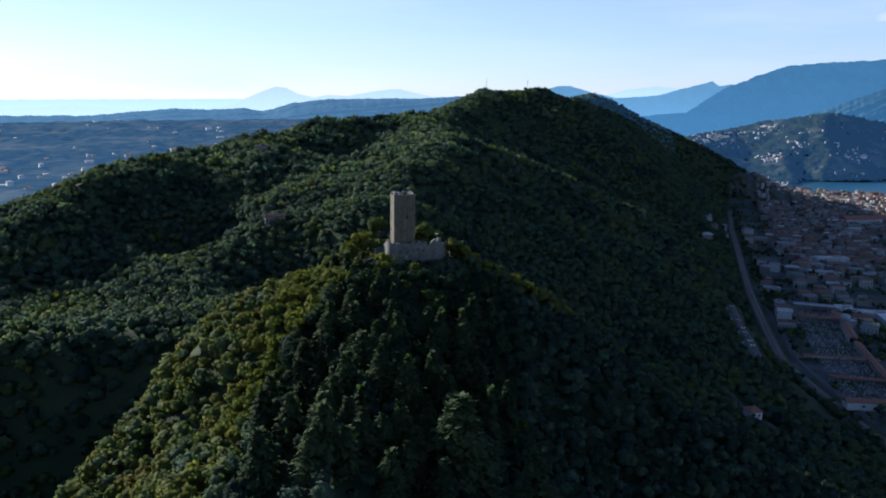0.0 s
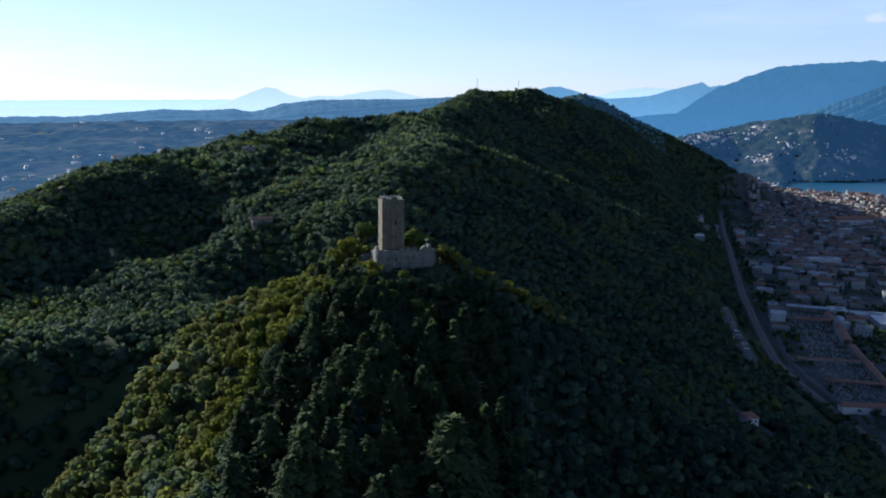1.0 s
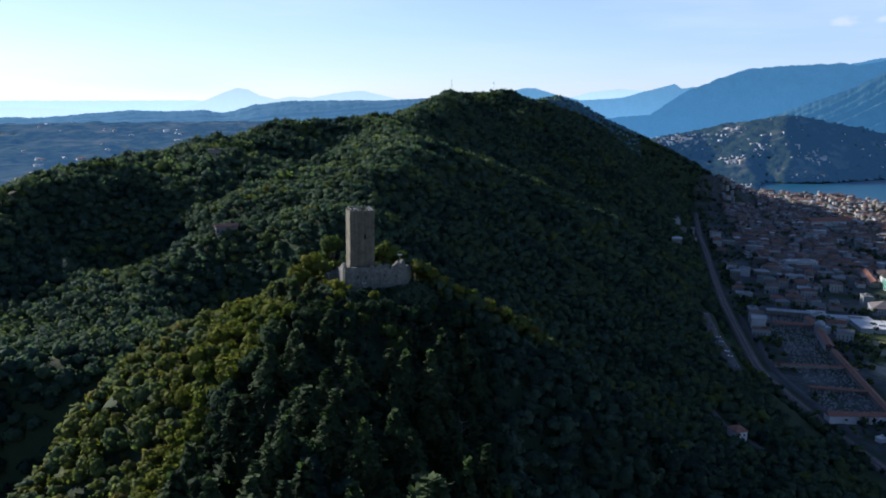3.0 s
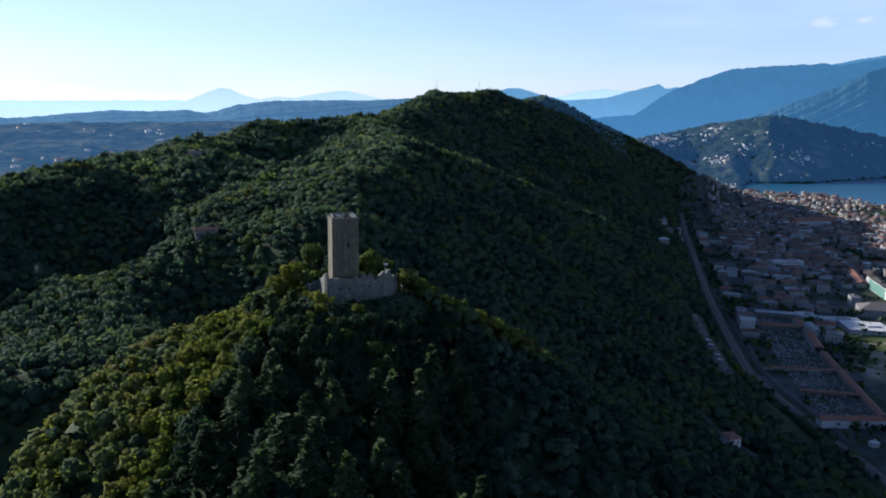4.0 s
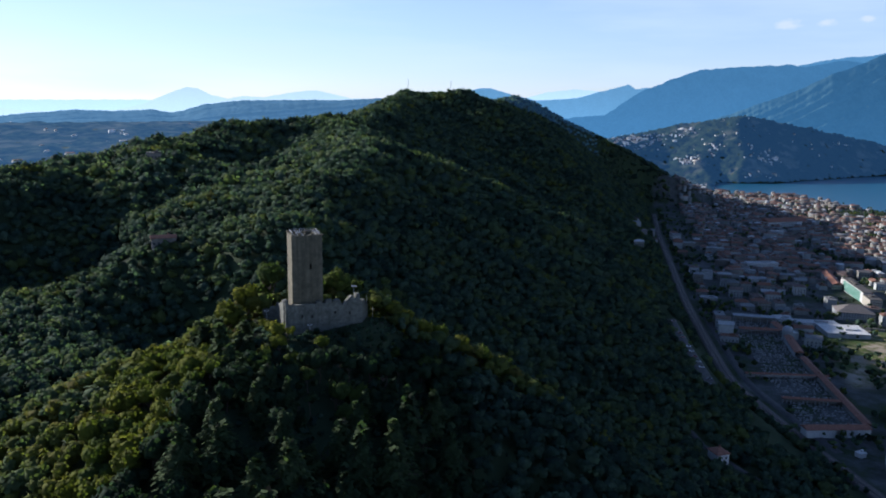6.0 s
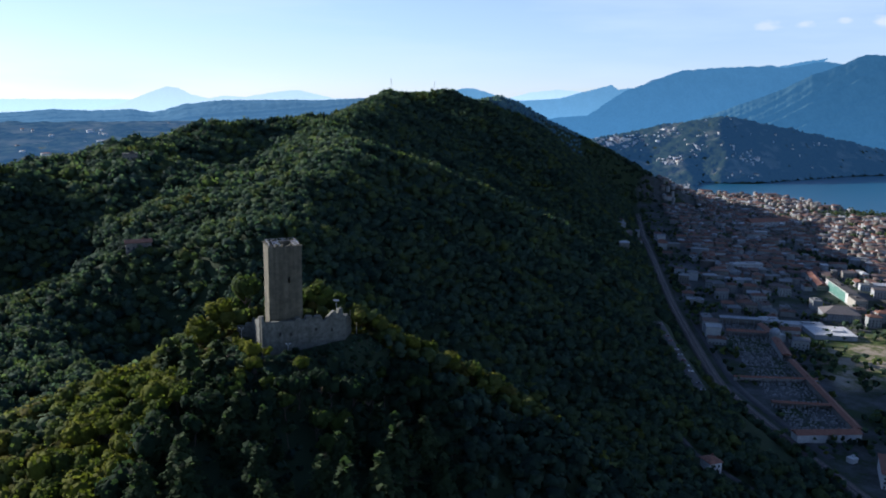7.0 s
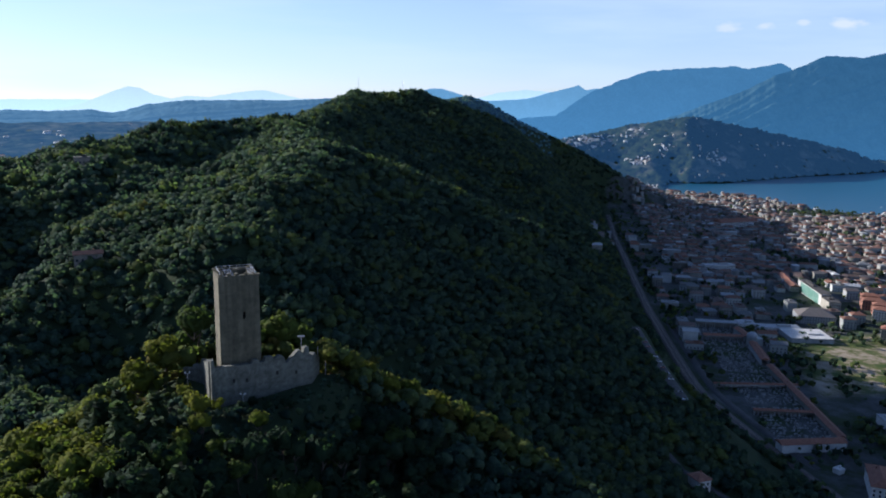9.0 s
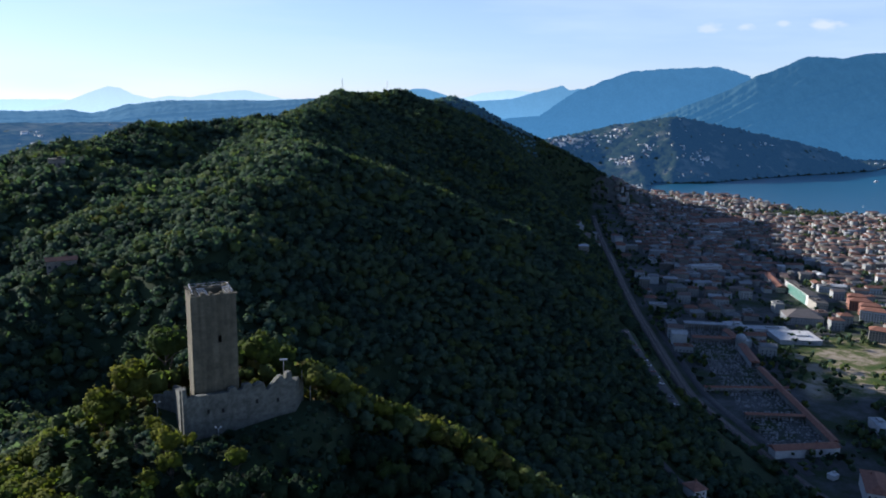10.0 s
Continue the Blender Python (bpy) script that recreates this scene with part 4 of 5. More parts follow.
b.inputs["Base Color"].default_value = (0.45, 0.46, 0.47, 1)
MAT_DARK, nd, ln, b = node_mat("flat_black", 0.9, 0.1)
b.inputs["Base Color"].default_value = (0.02, 0.02, 0.02, 1)

tower = new("castle_tower")
tower.matrix_world = pose(-4.2, 5.9, 2, 0, 0, 15)
H, S, T = 25.2, 3.9, 1.5
WX, WZ, WW, WH = 0.85, 16.6, 0.55, 1.3


def rough_slab(bm, x0, x1, y0, y1, z0, z1, cuts=3):
    """A masonry block with slightly uneven faces."""
    v = box(bm, x1 - x0, y1 - y0, z1 - z0, ((x0 + x1) / 2, (y0 + y1) / 2, (z0 + z1) / 2))
    edges = list({e for p in v for e in p.link_edges})
    bmesh.ops.subdivide_edges(bm, edges=edges, cuts=cuts, use_grid_fill=True)


def roughen(bm, amount=0.05):
    for p in bm.verts:
        n = noise.noise_vector(p.co * 0.6)
        p.co += Vector((n.x, n.y, 0)) * amount
    return bm


# four walls; the front one is built round its window
for x0, x1, inset, z0, z1 in ((-S, WX - WW / 2, 0, -2, H), (WX + WW / 2, S, 0, -2, H), (WX - WW / 2, WX + WW / 2, 0.02, -2, WZ), (WX - WW / 2, WX + WW / 2, 0.02, WZ + WH, H)):
    bm = bmesh.new()
    rough_slab(bm, x0, x1, -S + inset, -S + T, z0, z1)
    part("front_wall", roughen(bm), MAT_TOWER, tower)
for nm, args in (("back_wall", (-S, S, S - T, S)), ("side_wall", (-S, -S + T, -S + T, S - T)), ("side_wall", (S - T, S, -S + T, S - T))):
    bm = bmesh.new()
    rough_slab(bm, *args, -2, H)
    part(nm, roughen(bm), MAT_TOWER, tower)
bm = bmesh.new()
box(bm, 2 * S - 2 * T, 2 * S - 2 * T, 0.3, (0, 0, H - 1.5))
part("roof_deck", bm, surface("deck_boards", [(0.3, (0.16, 0.13, 0.10)), (0.7, (0.28, 0.24, 0.19))], 0.8), tower, "weathered timber roof deck")
# near-black panel stands for the unlit inside behind the slit
bm = bmesh.new()
box(bm, WW + 0.3, 0.2, WH + 0.3, (WX, -S + T + 0.1, WZ + WH / 2))
part("dark_window_panel", bm, MAT_DARK, tower, "dark panel closing the slit window")
# a broken rim of stones on the wall head
rr = random.Random(5)
for side in range(4):
    p = -S
    while p < S - 0.3:
        w = rr.uniform(0.5, 1.1)
        h = rr.choice([0.15, 0.25, 0.4, 0.6, 0.3, 0.1])
        bm = bmesh.new()
        box(bm, min(w, S - p) - 0.04, rr.uniform(0.5, 1.0), h, (p + w / 2, -S + 0.55, H + h / 2 - 0.02))
        bmesh.ops.bevel(bm, geom=bm.edges[:], offset=0.03, segments=1, affect="EDGES")
        bmesh.ops.rotate(bm, cent=(0, 0, 0), matrix=Matrix.Rotation(side * math.pi / 2, 3, "Z"), verts=bm.verts[:])
        part("coping_stone", bm, MAT_TOWER, tower)
        p += w


# steel guard rails and a ladder frame round the lookout
def rail_run(a, b, z, posts):
    bm = bmesh.new()
    for h in (0.3, 0.75):
        rod(bm, (a[0], a[1], z + h), (b[0], b[1], z + h), 0.035)
    for i in range(posts):
        t = i / (posts - 1)
        q = (a[0] + (b[0] - a[0]) * t, a[1] + (b[1] - a[1]) * t)
        rod(bm, (q[0], q[1], z - 0.8), (q[0], q[1], z + 0.8), 0.04)
    part("guard_rail", bm, MAT_STEEL, tower, "pale steel guard rail")


I = S - 0.55
for a, b in (((-I, -I + 0.6), (-I, I)), ((-I, I), (I, I)), ((I, I), (I, -I + 0.5))):
    rail_run(a, b, H, 6)
for sx, off in ((-2.6, 0.0), (1.9, 0.3)):
    bm = bmesh.new()
    for i in range(6):
        rod(bm, (sx + i * 0.27, -1.2 + off, H + 0.9), (sx + i * 0.27 + 0.7, -2.9 + off, H - 0.3), 0.045)
    rod(bm, (sx, -1.2 + off, H + 0.9), (sx + 1.35, -1.2 + off, H + 0.9), 0.05)
    rod(bm, (sx + 0.7, -2.9 + off, H - 0.2), (sx + 2.05, -2.9 + off, H - 0.2), 0.05)
    part("ladder_frame", bm, MAT_STEEL, tower, "slanting pale steel frame")
tagged(tower, "tall square medieval stone tower with steel rails on top", "tower")


def profile_wall(name, label, at, turn, profile, thick, foot):
    """A ruined wall whose top follows the profile of (distance, height)."""
    ob = new(name)
    ob.matrix_world = pose(*at, 0, 0, turn)
    bm = bmesh.new()
    cols = []
    end = profile[-1][0]
    n = int(end / 0.13)
    for i in range(n + 1):
        s = end * i / n
        zt = float(np.interp(s, [p[0] for p in profile], [p[1] for p in profile])) + 0.12 * noise.noise(Vector((s * 2.1, turn, 0)))
        ring = []
        for yy, zz in [(0, foot), (0, foot + (zt - foot) * 0.5), (0.02, zt), (thick, zt - 0.08), (thick, foot)]:
            nz = noise.noise(Vector((s * 0.9, zz * 0.9, turn))) * 0.10
            ring.append(bm.verts.new((s, yy + nz, zz)))
        cols.append(ring)
    for p, q in zip(cols[:-1], cols[1:]):
        for k in range(4):
            bm.faces.new((p[k], q[k], q[k + 1], p[k + 1]))
    bm.faces.new(cols[0])
    bm.faces.new(cols[-1][::-1])
    bmesh.ops.recalc_face_normals(bm, faces=bm.faces[:])
    part("masonry", bm, MAT_WALL, ob)
    return tagged(ob, label, "wall", "castle walls")


FRONT = [(0, 11.9), (0.6, 11.9), (0.7, 10.3), (3, 10.2), (8.3, 9.7), (8.4, 10.4), (9.6, 10.4), (9.7, 9.7), (10.9, 9.7), (11, 10.6), (12.5, 10.5), (12.7, 9.8), (14, 10.4), (14.8, 10.2), (15.5, 8.4), (16.4, 9.4),
         (17, 9.8), (18, 10.8), (18.6, 10.8), (18.7, 10.1), (19.3, 10.1), (19.4, 11.2), (20.4, 11.2), (20.5, 9.7), (21.2, 9.2)]
front_wall = profile_wall("curtain_wall", "broken crenellated stone curtain wall below the tower", (-8.3, -3.0, 0), 27, FRONT, 1.2, -1.0)
# solid near-black blocks on the wall face stand for shade in openings
bm = bmesh.new()
for s, zz in ((4.4, 7.0), (7.0, 6.6), (13.4, 6.9), (17.5, 6.2)):
    box(bm, 0.42, 0.3, 0.75, (s, 0.02, zz))
part("dark_hole_block", bm, MAT_DARK, front_wall, "small dark blocks in place of openings in the wall")
profile_wall("side_wall", "sunlit end of the ruined stone side wall", (-7.85, -2.0, 0), 104, [(0, 11.6), (2.5, 11.2), (3, 10.2), (6, 9.8), (7, 9.0), (11, 8.2)], 1.1, -1.0)
profile_wall("end_wall", "crumbling rounded end of the curtain wall", (10.45, 6.7, 0), 78, [(0, 9.2), (1.5, 8.6), (3, 8.9), (5, 7.4), (7, 6.5)], 1.2, -1.0)
profile_wall("outer_wall", "low stepped ruined wall beside the castle", (-16.5, 12.6, 0), -24, [(0, 5.3), (2.2, 5.4), (2.3, 6.2), (4.2, 6.4), (4.4, 7.6), (5.6, 7.4), (6.8, 6.9)], 1.0, -4.0)


def lamp_post(cx, cy, tall, head):
    ob = new("floodlight_pole")
    ob.matrix_world = pose(cx, cy, 2.4)
    bm = bmesh.new()
    rod(bm, (0, 0, -0.5), (0, 0, tall), 0.09, 0.06, 8)
    part("pole", bm, MAT_STEEL, ob)
    if head:
        bm = bmesh.new()
        box(bm, 1.5, 0.25, 0.35, (0, 0, tall))
        bmesh.ops.bevel(bm, geom=bm.edges[:], offset=0.05, segments=1, affect="EDGES")
        part("lamp_head", bm, MAT_STEEL, ob, "pale boxed lamp head")
    return tagged(ob, "thin grey steel pole inside the castle walls", "pole", "poles in the castle")


lamp_post(8.2, 11.5, 9.4, True)
lamp_post(11.6, 13.0, 6.5, False)
lamp_post(13.2, 14.0, 5.5, False)


def spot_lamp(cx, cy, tall):
    """A low pole with two round spotlights aimed at the walls."""
    ob = new("spotlight_pole")
    ob.matrix_world = pose(cx, cy, float(land(cx, cy)))
    bm = bmesh.new()
    rod(bm, (0, 0, -0.4), (0, 0, tall), 0.05, 0.035, 8)
    rod(bm, (-0.4, 0, tall), (0.4, 0, tall), 0.035, 0.035, 6)
    part("pole", bm, MAT_STEEL, ob)
    for sx in (-0.42, 0.42):
        bm = bmesh.new()
        bmesh.ops.create_cone(bm, cap_ends=True, segments=12, radius1=0.17, radius2=0.12, depth=0.25, matrix=pose(sx, -0.1, tall + 0.25, 65))
        part("lamp_head", bm, MAT_STEEL, ob, "round pale spotlight")
    return tagged(ob, "low steel pole with two spotlights facing the walls", "spotlight", "spotlights round the castle")


spot_lamp(-2.0, -7.2, 3.4)
spot_lamp(-14.2, 5.0, 5.0)
spot_lamp(-13.0, 1.0, 2.2)
# the footpath with its rail climbing to the castle
rail_path = new("path_railing")
rail_path.matrix_world = pose(-14.5, -6.5, 0)
corners = [(-3.2, -7.0), (-2.2, -4.4), (-0.6, -1.6), (1.6, 1.0), (3.2, 3.6)]
for (ax, ay), (bx, by) in zip(corners[:-1], corners[1:]):
    za, zb = float(land(ax - 14.5, ay - 6.5)), float(land(bx - 14.5, by - 6.5))
    bm = bmesh.new()
    rod(bm, (ax, ay, za + 1.05), (bx, by, zb + 1.05), 0.06, 0.06, 6)
    rod(bm, (ax, ay, za + 0.55), (bx, by, zb + 0.55), 0.05, 0.05, 6)
    part("rail", bm, MAT_BARK, rail_path)
for ax, ay in corners:
    za = float(land(ax - 14.5, ay - 6.5))
    bm = bmesh.new()
    rod(bm, (ax, ay, za - 0.3), (ax, ay, za + 1.15), 0.07, 0.07, 6)
    part("post", bm, MAT_BARK, rail_path)
tagged(rail_path, "weathered wooden railing of the footpath climbing to the castle", "railing")


# ---------- masts on the long hill ----------
def mast(cx, cy, tall, wide):
    ob = new("radio_mast")
    ob.matrix_world = pose(cx, cy, float(land(cx, cy)))
    bm = bmesh.new()
    for sx, sy in ((-1, -1), (1, -1), (1, 1), (-1, 1)):
        rod(bm, (sx * wide, sy * wide, 0), (sx * wide * 0.35, sy * wide * 0.35, tall), 0.16, 0.12, 5)
    n = int(tall / 3)
    for i in range(n):
        z0, z1 = tall * i / n, tall * (i + 1) / n
        w0, w1 = wide * (1 - 0.65 * i / n), wide * (1 - 0.65 * (i + 1) / n)
        for q in range(4):
            a, c = [(-1, -1), (1, -1), (1, 1), (-1, 1)][q], [(1, -1), (1, 1), (-1, 1), (-1, -1)][q]
            rod(bm, (a[0] * w0, a[1] * w0, z0), (c[0] * w1, c[1] * w1, z1), 0.09, 0.09, 4)
    part("lattice", bm, MAT_STEEL, ob)
    for h in (0.72, 0.9):
        bm = bmesh.new()
        bmesh.ops.create_cone(bm, cap_ends=True, segments=12, radius1=0.9, radius2=0.6, depth=0.6, matrix=pose(0, -wide * 0.5 - 0.3, tall * h, 90))
        part("dish", bm, MAT_STEEL, ob)
    return tagged(ob, "grey steel lattice radio mast on a wooded summit", "radio mast", "radio masts")


mast(74, 1412, 31, 1.3)
mast(165, 1424, 26, 0.8)

# ---------- town ----------
def plaster(name, stops, from_object=True):
    m, nd, ln, b = node_mat(name, 0.85, 0.2)
    if from_object:
        tint = nd.new("ShaderNodeObjectInfo").outputs["Random"]
    else:
        at = nd.new("ShaderNodeAttribute")
        at.attribute_name = "tone"
        tint = at.outputs["Fac"]
    colour = ramp(nd, ln, tint, stops)
    colour = mix_rgb(nd, ln, 0.7, colour, ramp(nd, ln, noise_fac(nd, ln, 0.35, 5), [(0.3, (0.7, 0.69, 0.67)), (0.7, (1.1, 1.1, 1.1))]), "MULTIPLY")
    ln.new(colour, b.inputs["Base Color"])
    return m


PLASTER_STOPS = [(0, (0.22, 0.235, 0.23)), (0.25, (0.40, 0.415, 0.41)), (0.5, (0.20, 0.20, 0.18)), (0.75, (0.17, 0.16, 0.14)), (1, (0.34, 0.36, 0.37))]
ROOF_STOPS = [(0, (0.12, 0.070, 0.052)), (0.4, (0.19, 0.095, 0.065)), (0.58, (0.10, 0.072, 0.062)), (0.68, (0.15, 0.105, 0.085)), (0.78, (0.13, 0.135, 0.135)), (0.92, (0.22, 0.23, 0.235)), (1, (0.42, 0.43, 0.43))]
MAT_PLASTER, MAT_ROOF = plaster("house_plaster", PLASTER_STOPS), plaster("roof_tiles", ROOF_STOPS)
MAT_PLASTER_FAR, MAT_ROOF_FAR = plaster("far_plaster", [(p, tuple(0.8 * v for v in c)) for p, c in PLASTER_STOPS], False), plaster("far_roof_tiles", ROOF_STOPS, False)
MAT_PLASTER_PALE = plaster("pale_villa_plaster", [(0, (0.72, 0.70, 0.66)), (0.5, (0.60, 0.57, 0.50)), (1, (0.80, 0.80, 0.80))], False)
MAT_GLASS, nd, ln, b = node_mat("window_glass", 0.15, 0.5)
b.inputs["Base Color"].default_value = (0.03, 0.04, 0.05, 1)
MAT_TERRACOTTA = surface("terracotta_tiles", [(0.3, (0.16, 0.075, 0.052)), (0.7, (0.27, 0.125, 0.08))], 0.4, 0.85, 0.5, 0.1)
MAT_WHITE = surface("white_render", [(0.3, (0.42, 0.415, 0.40)), (0.7, (0.58, 0.575, 0.56))], 0.3)
MAT_GREYROOF = surface("grey_sheet_roof", [(0.3, (0.20, 0.215, 0.23)), (0.7, (0.33, 0.34, 0.35))], 0.2, 0.5)
MAT_ASPHALT = surface("asphalt", [(0.3, (0.045, 0.045, 0.047)), (0.7, (0.085, 0.083, 0.08))], 0.3, 0.9)
MAT_BALLAST = surface("ballast", [(0.3, (0.045, 0.042, 0.04)), (0.7, (0.09, 0.083, 0.076))], 0.5, 0.95)

wm = bmesh.new()
box(wm, 1.3, 0.16, 1.7)
WINDOW = bm_mesh("window", wm, MAT_GLASS)


def wall_mesh(w, d, h):
    bm = bmesh.new()
    box(bm, w, d, h + 4, (0, 0, h / 2 - 2))
    box(bm, w + 0.3, d + 0.3, 0.35, (0, 0, h - 0.6))
    return bm_mesh("wall", bm, MAT_PLASTER)


def roof_mesh(w, d, h, kind, mat=None):
    """A hipped, gabled or flat roof with eaves, over a w by d house."""
    bm = bmesh.new()
    e, rise = 0.7, 0.24 * d
    if kind == "flat":
        box(bm, w + 0.3, d + 0.3, 0.5, (0, 0, h + 0.1))
        box(bm, w * 0.3, d * 0.3, 1.8, (w * 0.15, 0, h + 1.1))
    else:
        a, c = w / 2 + e, d / 2 + e
        inset = d / 2 if kind == "hip" else 0.0
        lo = [bm.verts.new(p) for p in ((-a, -c, h), (a, -c, h), (a, c, h), (-a, c, h))]
        under = [bm.verts.new((v.co.x, v.co.y, h - 0.3)) for v in lo]
        r0, r1 = bm.verts.new((-a + inset, 0, h + rise)), bm.verts.new((a - inset, 0, h + rise))
        for f in ((lo[0], lo[1], r1, r0), (lo[1], lo[2], r1), (lo[2], lo[3], r0, r1), (lo[3], lo[0], r0), under[::-1]):
            bm.faces.new(f)
        for i in range(4):
            j = (i + 1) % 4
            bm.faces.new((under[i], under[j], lo[j], lo[i]))
        box(bm, 0.8, 0.8, 1.6, (w * 0.2, d * 0.15, h + rise * 0.9))
    return bm_mesh("roof", bm, mat or MAT_ROOF)


rh = random.Random(11)
HOUSES = []
for i in range(14):
    w, d, h = rh.uniform(11, 22), rh.uniform(9.5, 13), rh.choice([5.5, 6.5, 7.5, 7.5, 9.5, 9.5, 12.5])
    kind = rh.choice(["hip", "hip", "gable", "gable", "flat"])
    HOUSES.append((w, d, h, kind, wall_mesh(w, d, h), roof_mesh(w, d, h, kind)))


def add_windows(ob, w, d, h, sides=("front", "left"), gap=3.4):
    """Windows storey by storey, each a thing to pick apart."""
    for k in range(int((h - 0.6) // 3.1)):
        zz = 1.7 + 3.1 * k
        if "front" in sides:
            for i in range(int(w // gap)):
                o = link("window", WINDOW, ob)
                o.location = ((i + 0.5) * w / int(w // gap) - w / 2, -d / 2, zz)
        if "left" in sides:
            for i in range(int(d // gap)):
                o = link("window", WINDOW, ob)
                o.matrix_local = pose(-w / 2, (i + 0.5) * d / int(d // gap) - d / 2, zz, 0, 0, 90)


HOUSE_WORDS = {"hip": "plastered town house with a hipped tiled roof", "gable": "plastered town house with a gabled tiled roof", "flat": "plain plastered block with a flat grey roof"}


def house(cx, cy, turn, model, windows):
    w, d, h, kind, wall_me, roof_me = HOUSES[model]
    ob = new("house")
    ob.matrix_world = pose(cx, cy, float(land(cx, cy)) + 0.1, 0, 0, turn)
    link("wall", wall_me, ob)
    link("roof", roof_me, ob)
    if windows:
        add_windows(ob, w, d, h, ("front",) if windows == 1 else ("front", "left"))
    tagged(ob, HOUSE_WORDS[kind], "house", "houses of the town")


CEM = [(348, 337), (402, 333), (482, 640), (440, 668)]


def in_quad(x, y, quad, grow=0.0):
    ok = True
    for (ax, ay), (bx, by) in zip(quad, quad[1:] + quad[:1]):
        L = math.hypot(bx - ax, by - ay)
        ok = ok & (((bx - ax) * (y - ay) - (by - ay) * (x - ax)) / L > -grow)
    return ok


SPECIAL = [(224, 229, 22), (545, 600, 46), (676, 775, 42), (700, 815, 30), (668, 728, 26), (640, 765, 36), (722, 716, 34), (690, 845, 24), (712, 900, 24), (652, 722, 26), (604, 668, 30), (378, 268, 34), (535, 636, 28), (500, 648, 16), (649, 984, 22), (695, 660, 22), (642, 582, 20), (970, 1500, 45), (459, 362, 16), (460, 420, 42), (368, 296, 14)]
A_DIR, B_DIR = np.array([0.30, 0.954]), np.array([0.954, -0.30])
sites = []
rt = random.Random(21)
for i in range(-3, 84):
    for j in range(-8, 62):
        if i % 5 == 4 and rt.random() < 0.8 or j % 5 == 3 and rt.random() < 0.7 or rt.random() < 0.24:
            continue
        px, py = np.array([352, 300]) + A_DIR * (i * 25 + rt.uniform(-4, 4)) + B_DIR * (26 + j * 22 + rt.uniform(-3, 3))
        if px < rail_x(py) + 22 or px > 110 + 0.93 * (py + 130) or in_quad(px, py, CEM, 10) or py > 2250 or (py < 350 and px < 440):
            continue
        if abs((px - 0.35 * (py - 525) - 560) / 75) < 1.1 and abs(py - 520) / 85 < 1.05:
            continue
        if any(math.hypot(px - sx, py - sy) < sr for sx, sy, sr in SPECIAL):
            continue
        if float(lake_side(np.array(px), np.array(py))) < 30:
            continue
        if math.hypot((px - 1330) / 120, (py - 1690) / 90) < 1 or math.hypot((px - 830) / 26, (py - 1050) / 170) < 1:
            continue
        # wooded gardens between the blocks
        if wave(np.array(px), np.array(py), 130, 71) > 0.72:
            continue
        sites.append((px, py))
# a few on the slope above the railway
for i in range(16):
    py = rt.uniform(800, 1560)
    sites.append((rail_x(py) - rt.uniform(18, 62), py))
sites.sort(key=lambda p: p[1] + 0.35 * p[0])
near_sites, far_sites = sites[:270], sites[270:]
for i, (px, py) in enumerate(near_sites):
    house(px, py, -17.5 + rt.choice([0, 0, 90, 180, 4, -5]), rt.randrange(14), 1 if i < 200 else 0)


fine_sites = []


def joined_houses(name, label, places, seed, scale=1.0, pale=False):
    """Far houses in one mesh: walls and hipped roofs, each house with its own tone."""
    r = np.random.RandomState(seed)
    n = len(places)
    p = np.array(places)
    long_row = r.uniform(0, 1, n) < 0.25
    w, d = np.where(long_row, r.uniform(20, 34, n), r.uniform(8, 15, n)) * scale / 2, r.uniform(7.5, 12, n) * scale / 2
    h = r.choice([4.5, 5.5, 6.5, 7.5, 8.5, 10, 13], n) * (0.6 + 0.4 * scale)
    a = np.radians(-17.5 + r.choice([0, 90, 5, 80], n) + r.normal(0, 4, n))
    g = land(p[:, 0], p[:, 1])
    rise = d * r.choice([0.5, 0.45, 0.55, 0.05], n)
    loc = np.zeros((n, 14, 3))
    for k, (sx, sy) in enumerate(((-1, -1), (1, -1), (1, 1), (-1, 1))):
        loc[:, k] = np.stack([sx * w, sy * d, np.full(n, -3.0)], 1)
        loc[:, 4 + k] = np.stack([sx * w, sy * d, h], 1)
        loc[:, 8 + k] = np.stack([sx * (w + 0.6), sy * (d + 0.6), h], 1)
    ins = np.minimum(d, w * 0.9) * r.choice([0.15, 0.9], n)
    loc[:, 12] = np.stack([-w + ins, 0 * w, h + rise], 1)
    loc[:, 13] = np.stack([w - ins, 0 * w, h + rise], 1)
    ca, sa = np.cos(a)[:, None], np.sin(a)[:, None]
    v = np.stack([loc[..., 0] * ca - loc[..., 1] * sa + p[:, :1], loc[..., 0] * sa + loc[..., 1] * ca + p[:, 1:2], loc[..., 2] + g[:, None]], -1)
    walls = [(0, 1, 5), (0, 5, 4), (1, 2, 6), (1, 6, 5), (2, 3, 7), (2, 7, 6), (3, 0, 4), (3, 4, 7)]
    roofs = [(8, 9, 13), (8, 13, 12), (9, 10, 13), (10, 11, 12), (10, 12, 13), (11, 8, 12)]
    f = np.array(walls + roofs)[None] + (np.arange(n) * 14)[:, None, None]
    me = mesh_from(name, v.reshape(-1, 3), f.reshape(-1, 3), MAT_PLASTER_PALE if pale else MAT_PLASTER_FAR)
    me.materials.append(MAT_ROOF_FAR)
    me.polygons.foreach_set("material_index", np.tile([0] * 8 + [1] * 6, n).astype(np.int32))
    at = me.attributes.new("tone", "FLOAT", "POINT")
    at.data.foreach_set("value", np.repeat(np.where(r.uniform(0, 1, n) < (0.6 if pale else 0), r.uniform(0.9, 1, n), r.uniform(0, 1, n)), 14).astype(np.float32))
    return tagged(new(name, me), label, "town", kind="stuff")


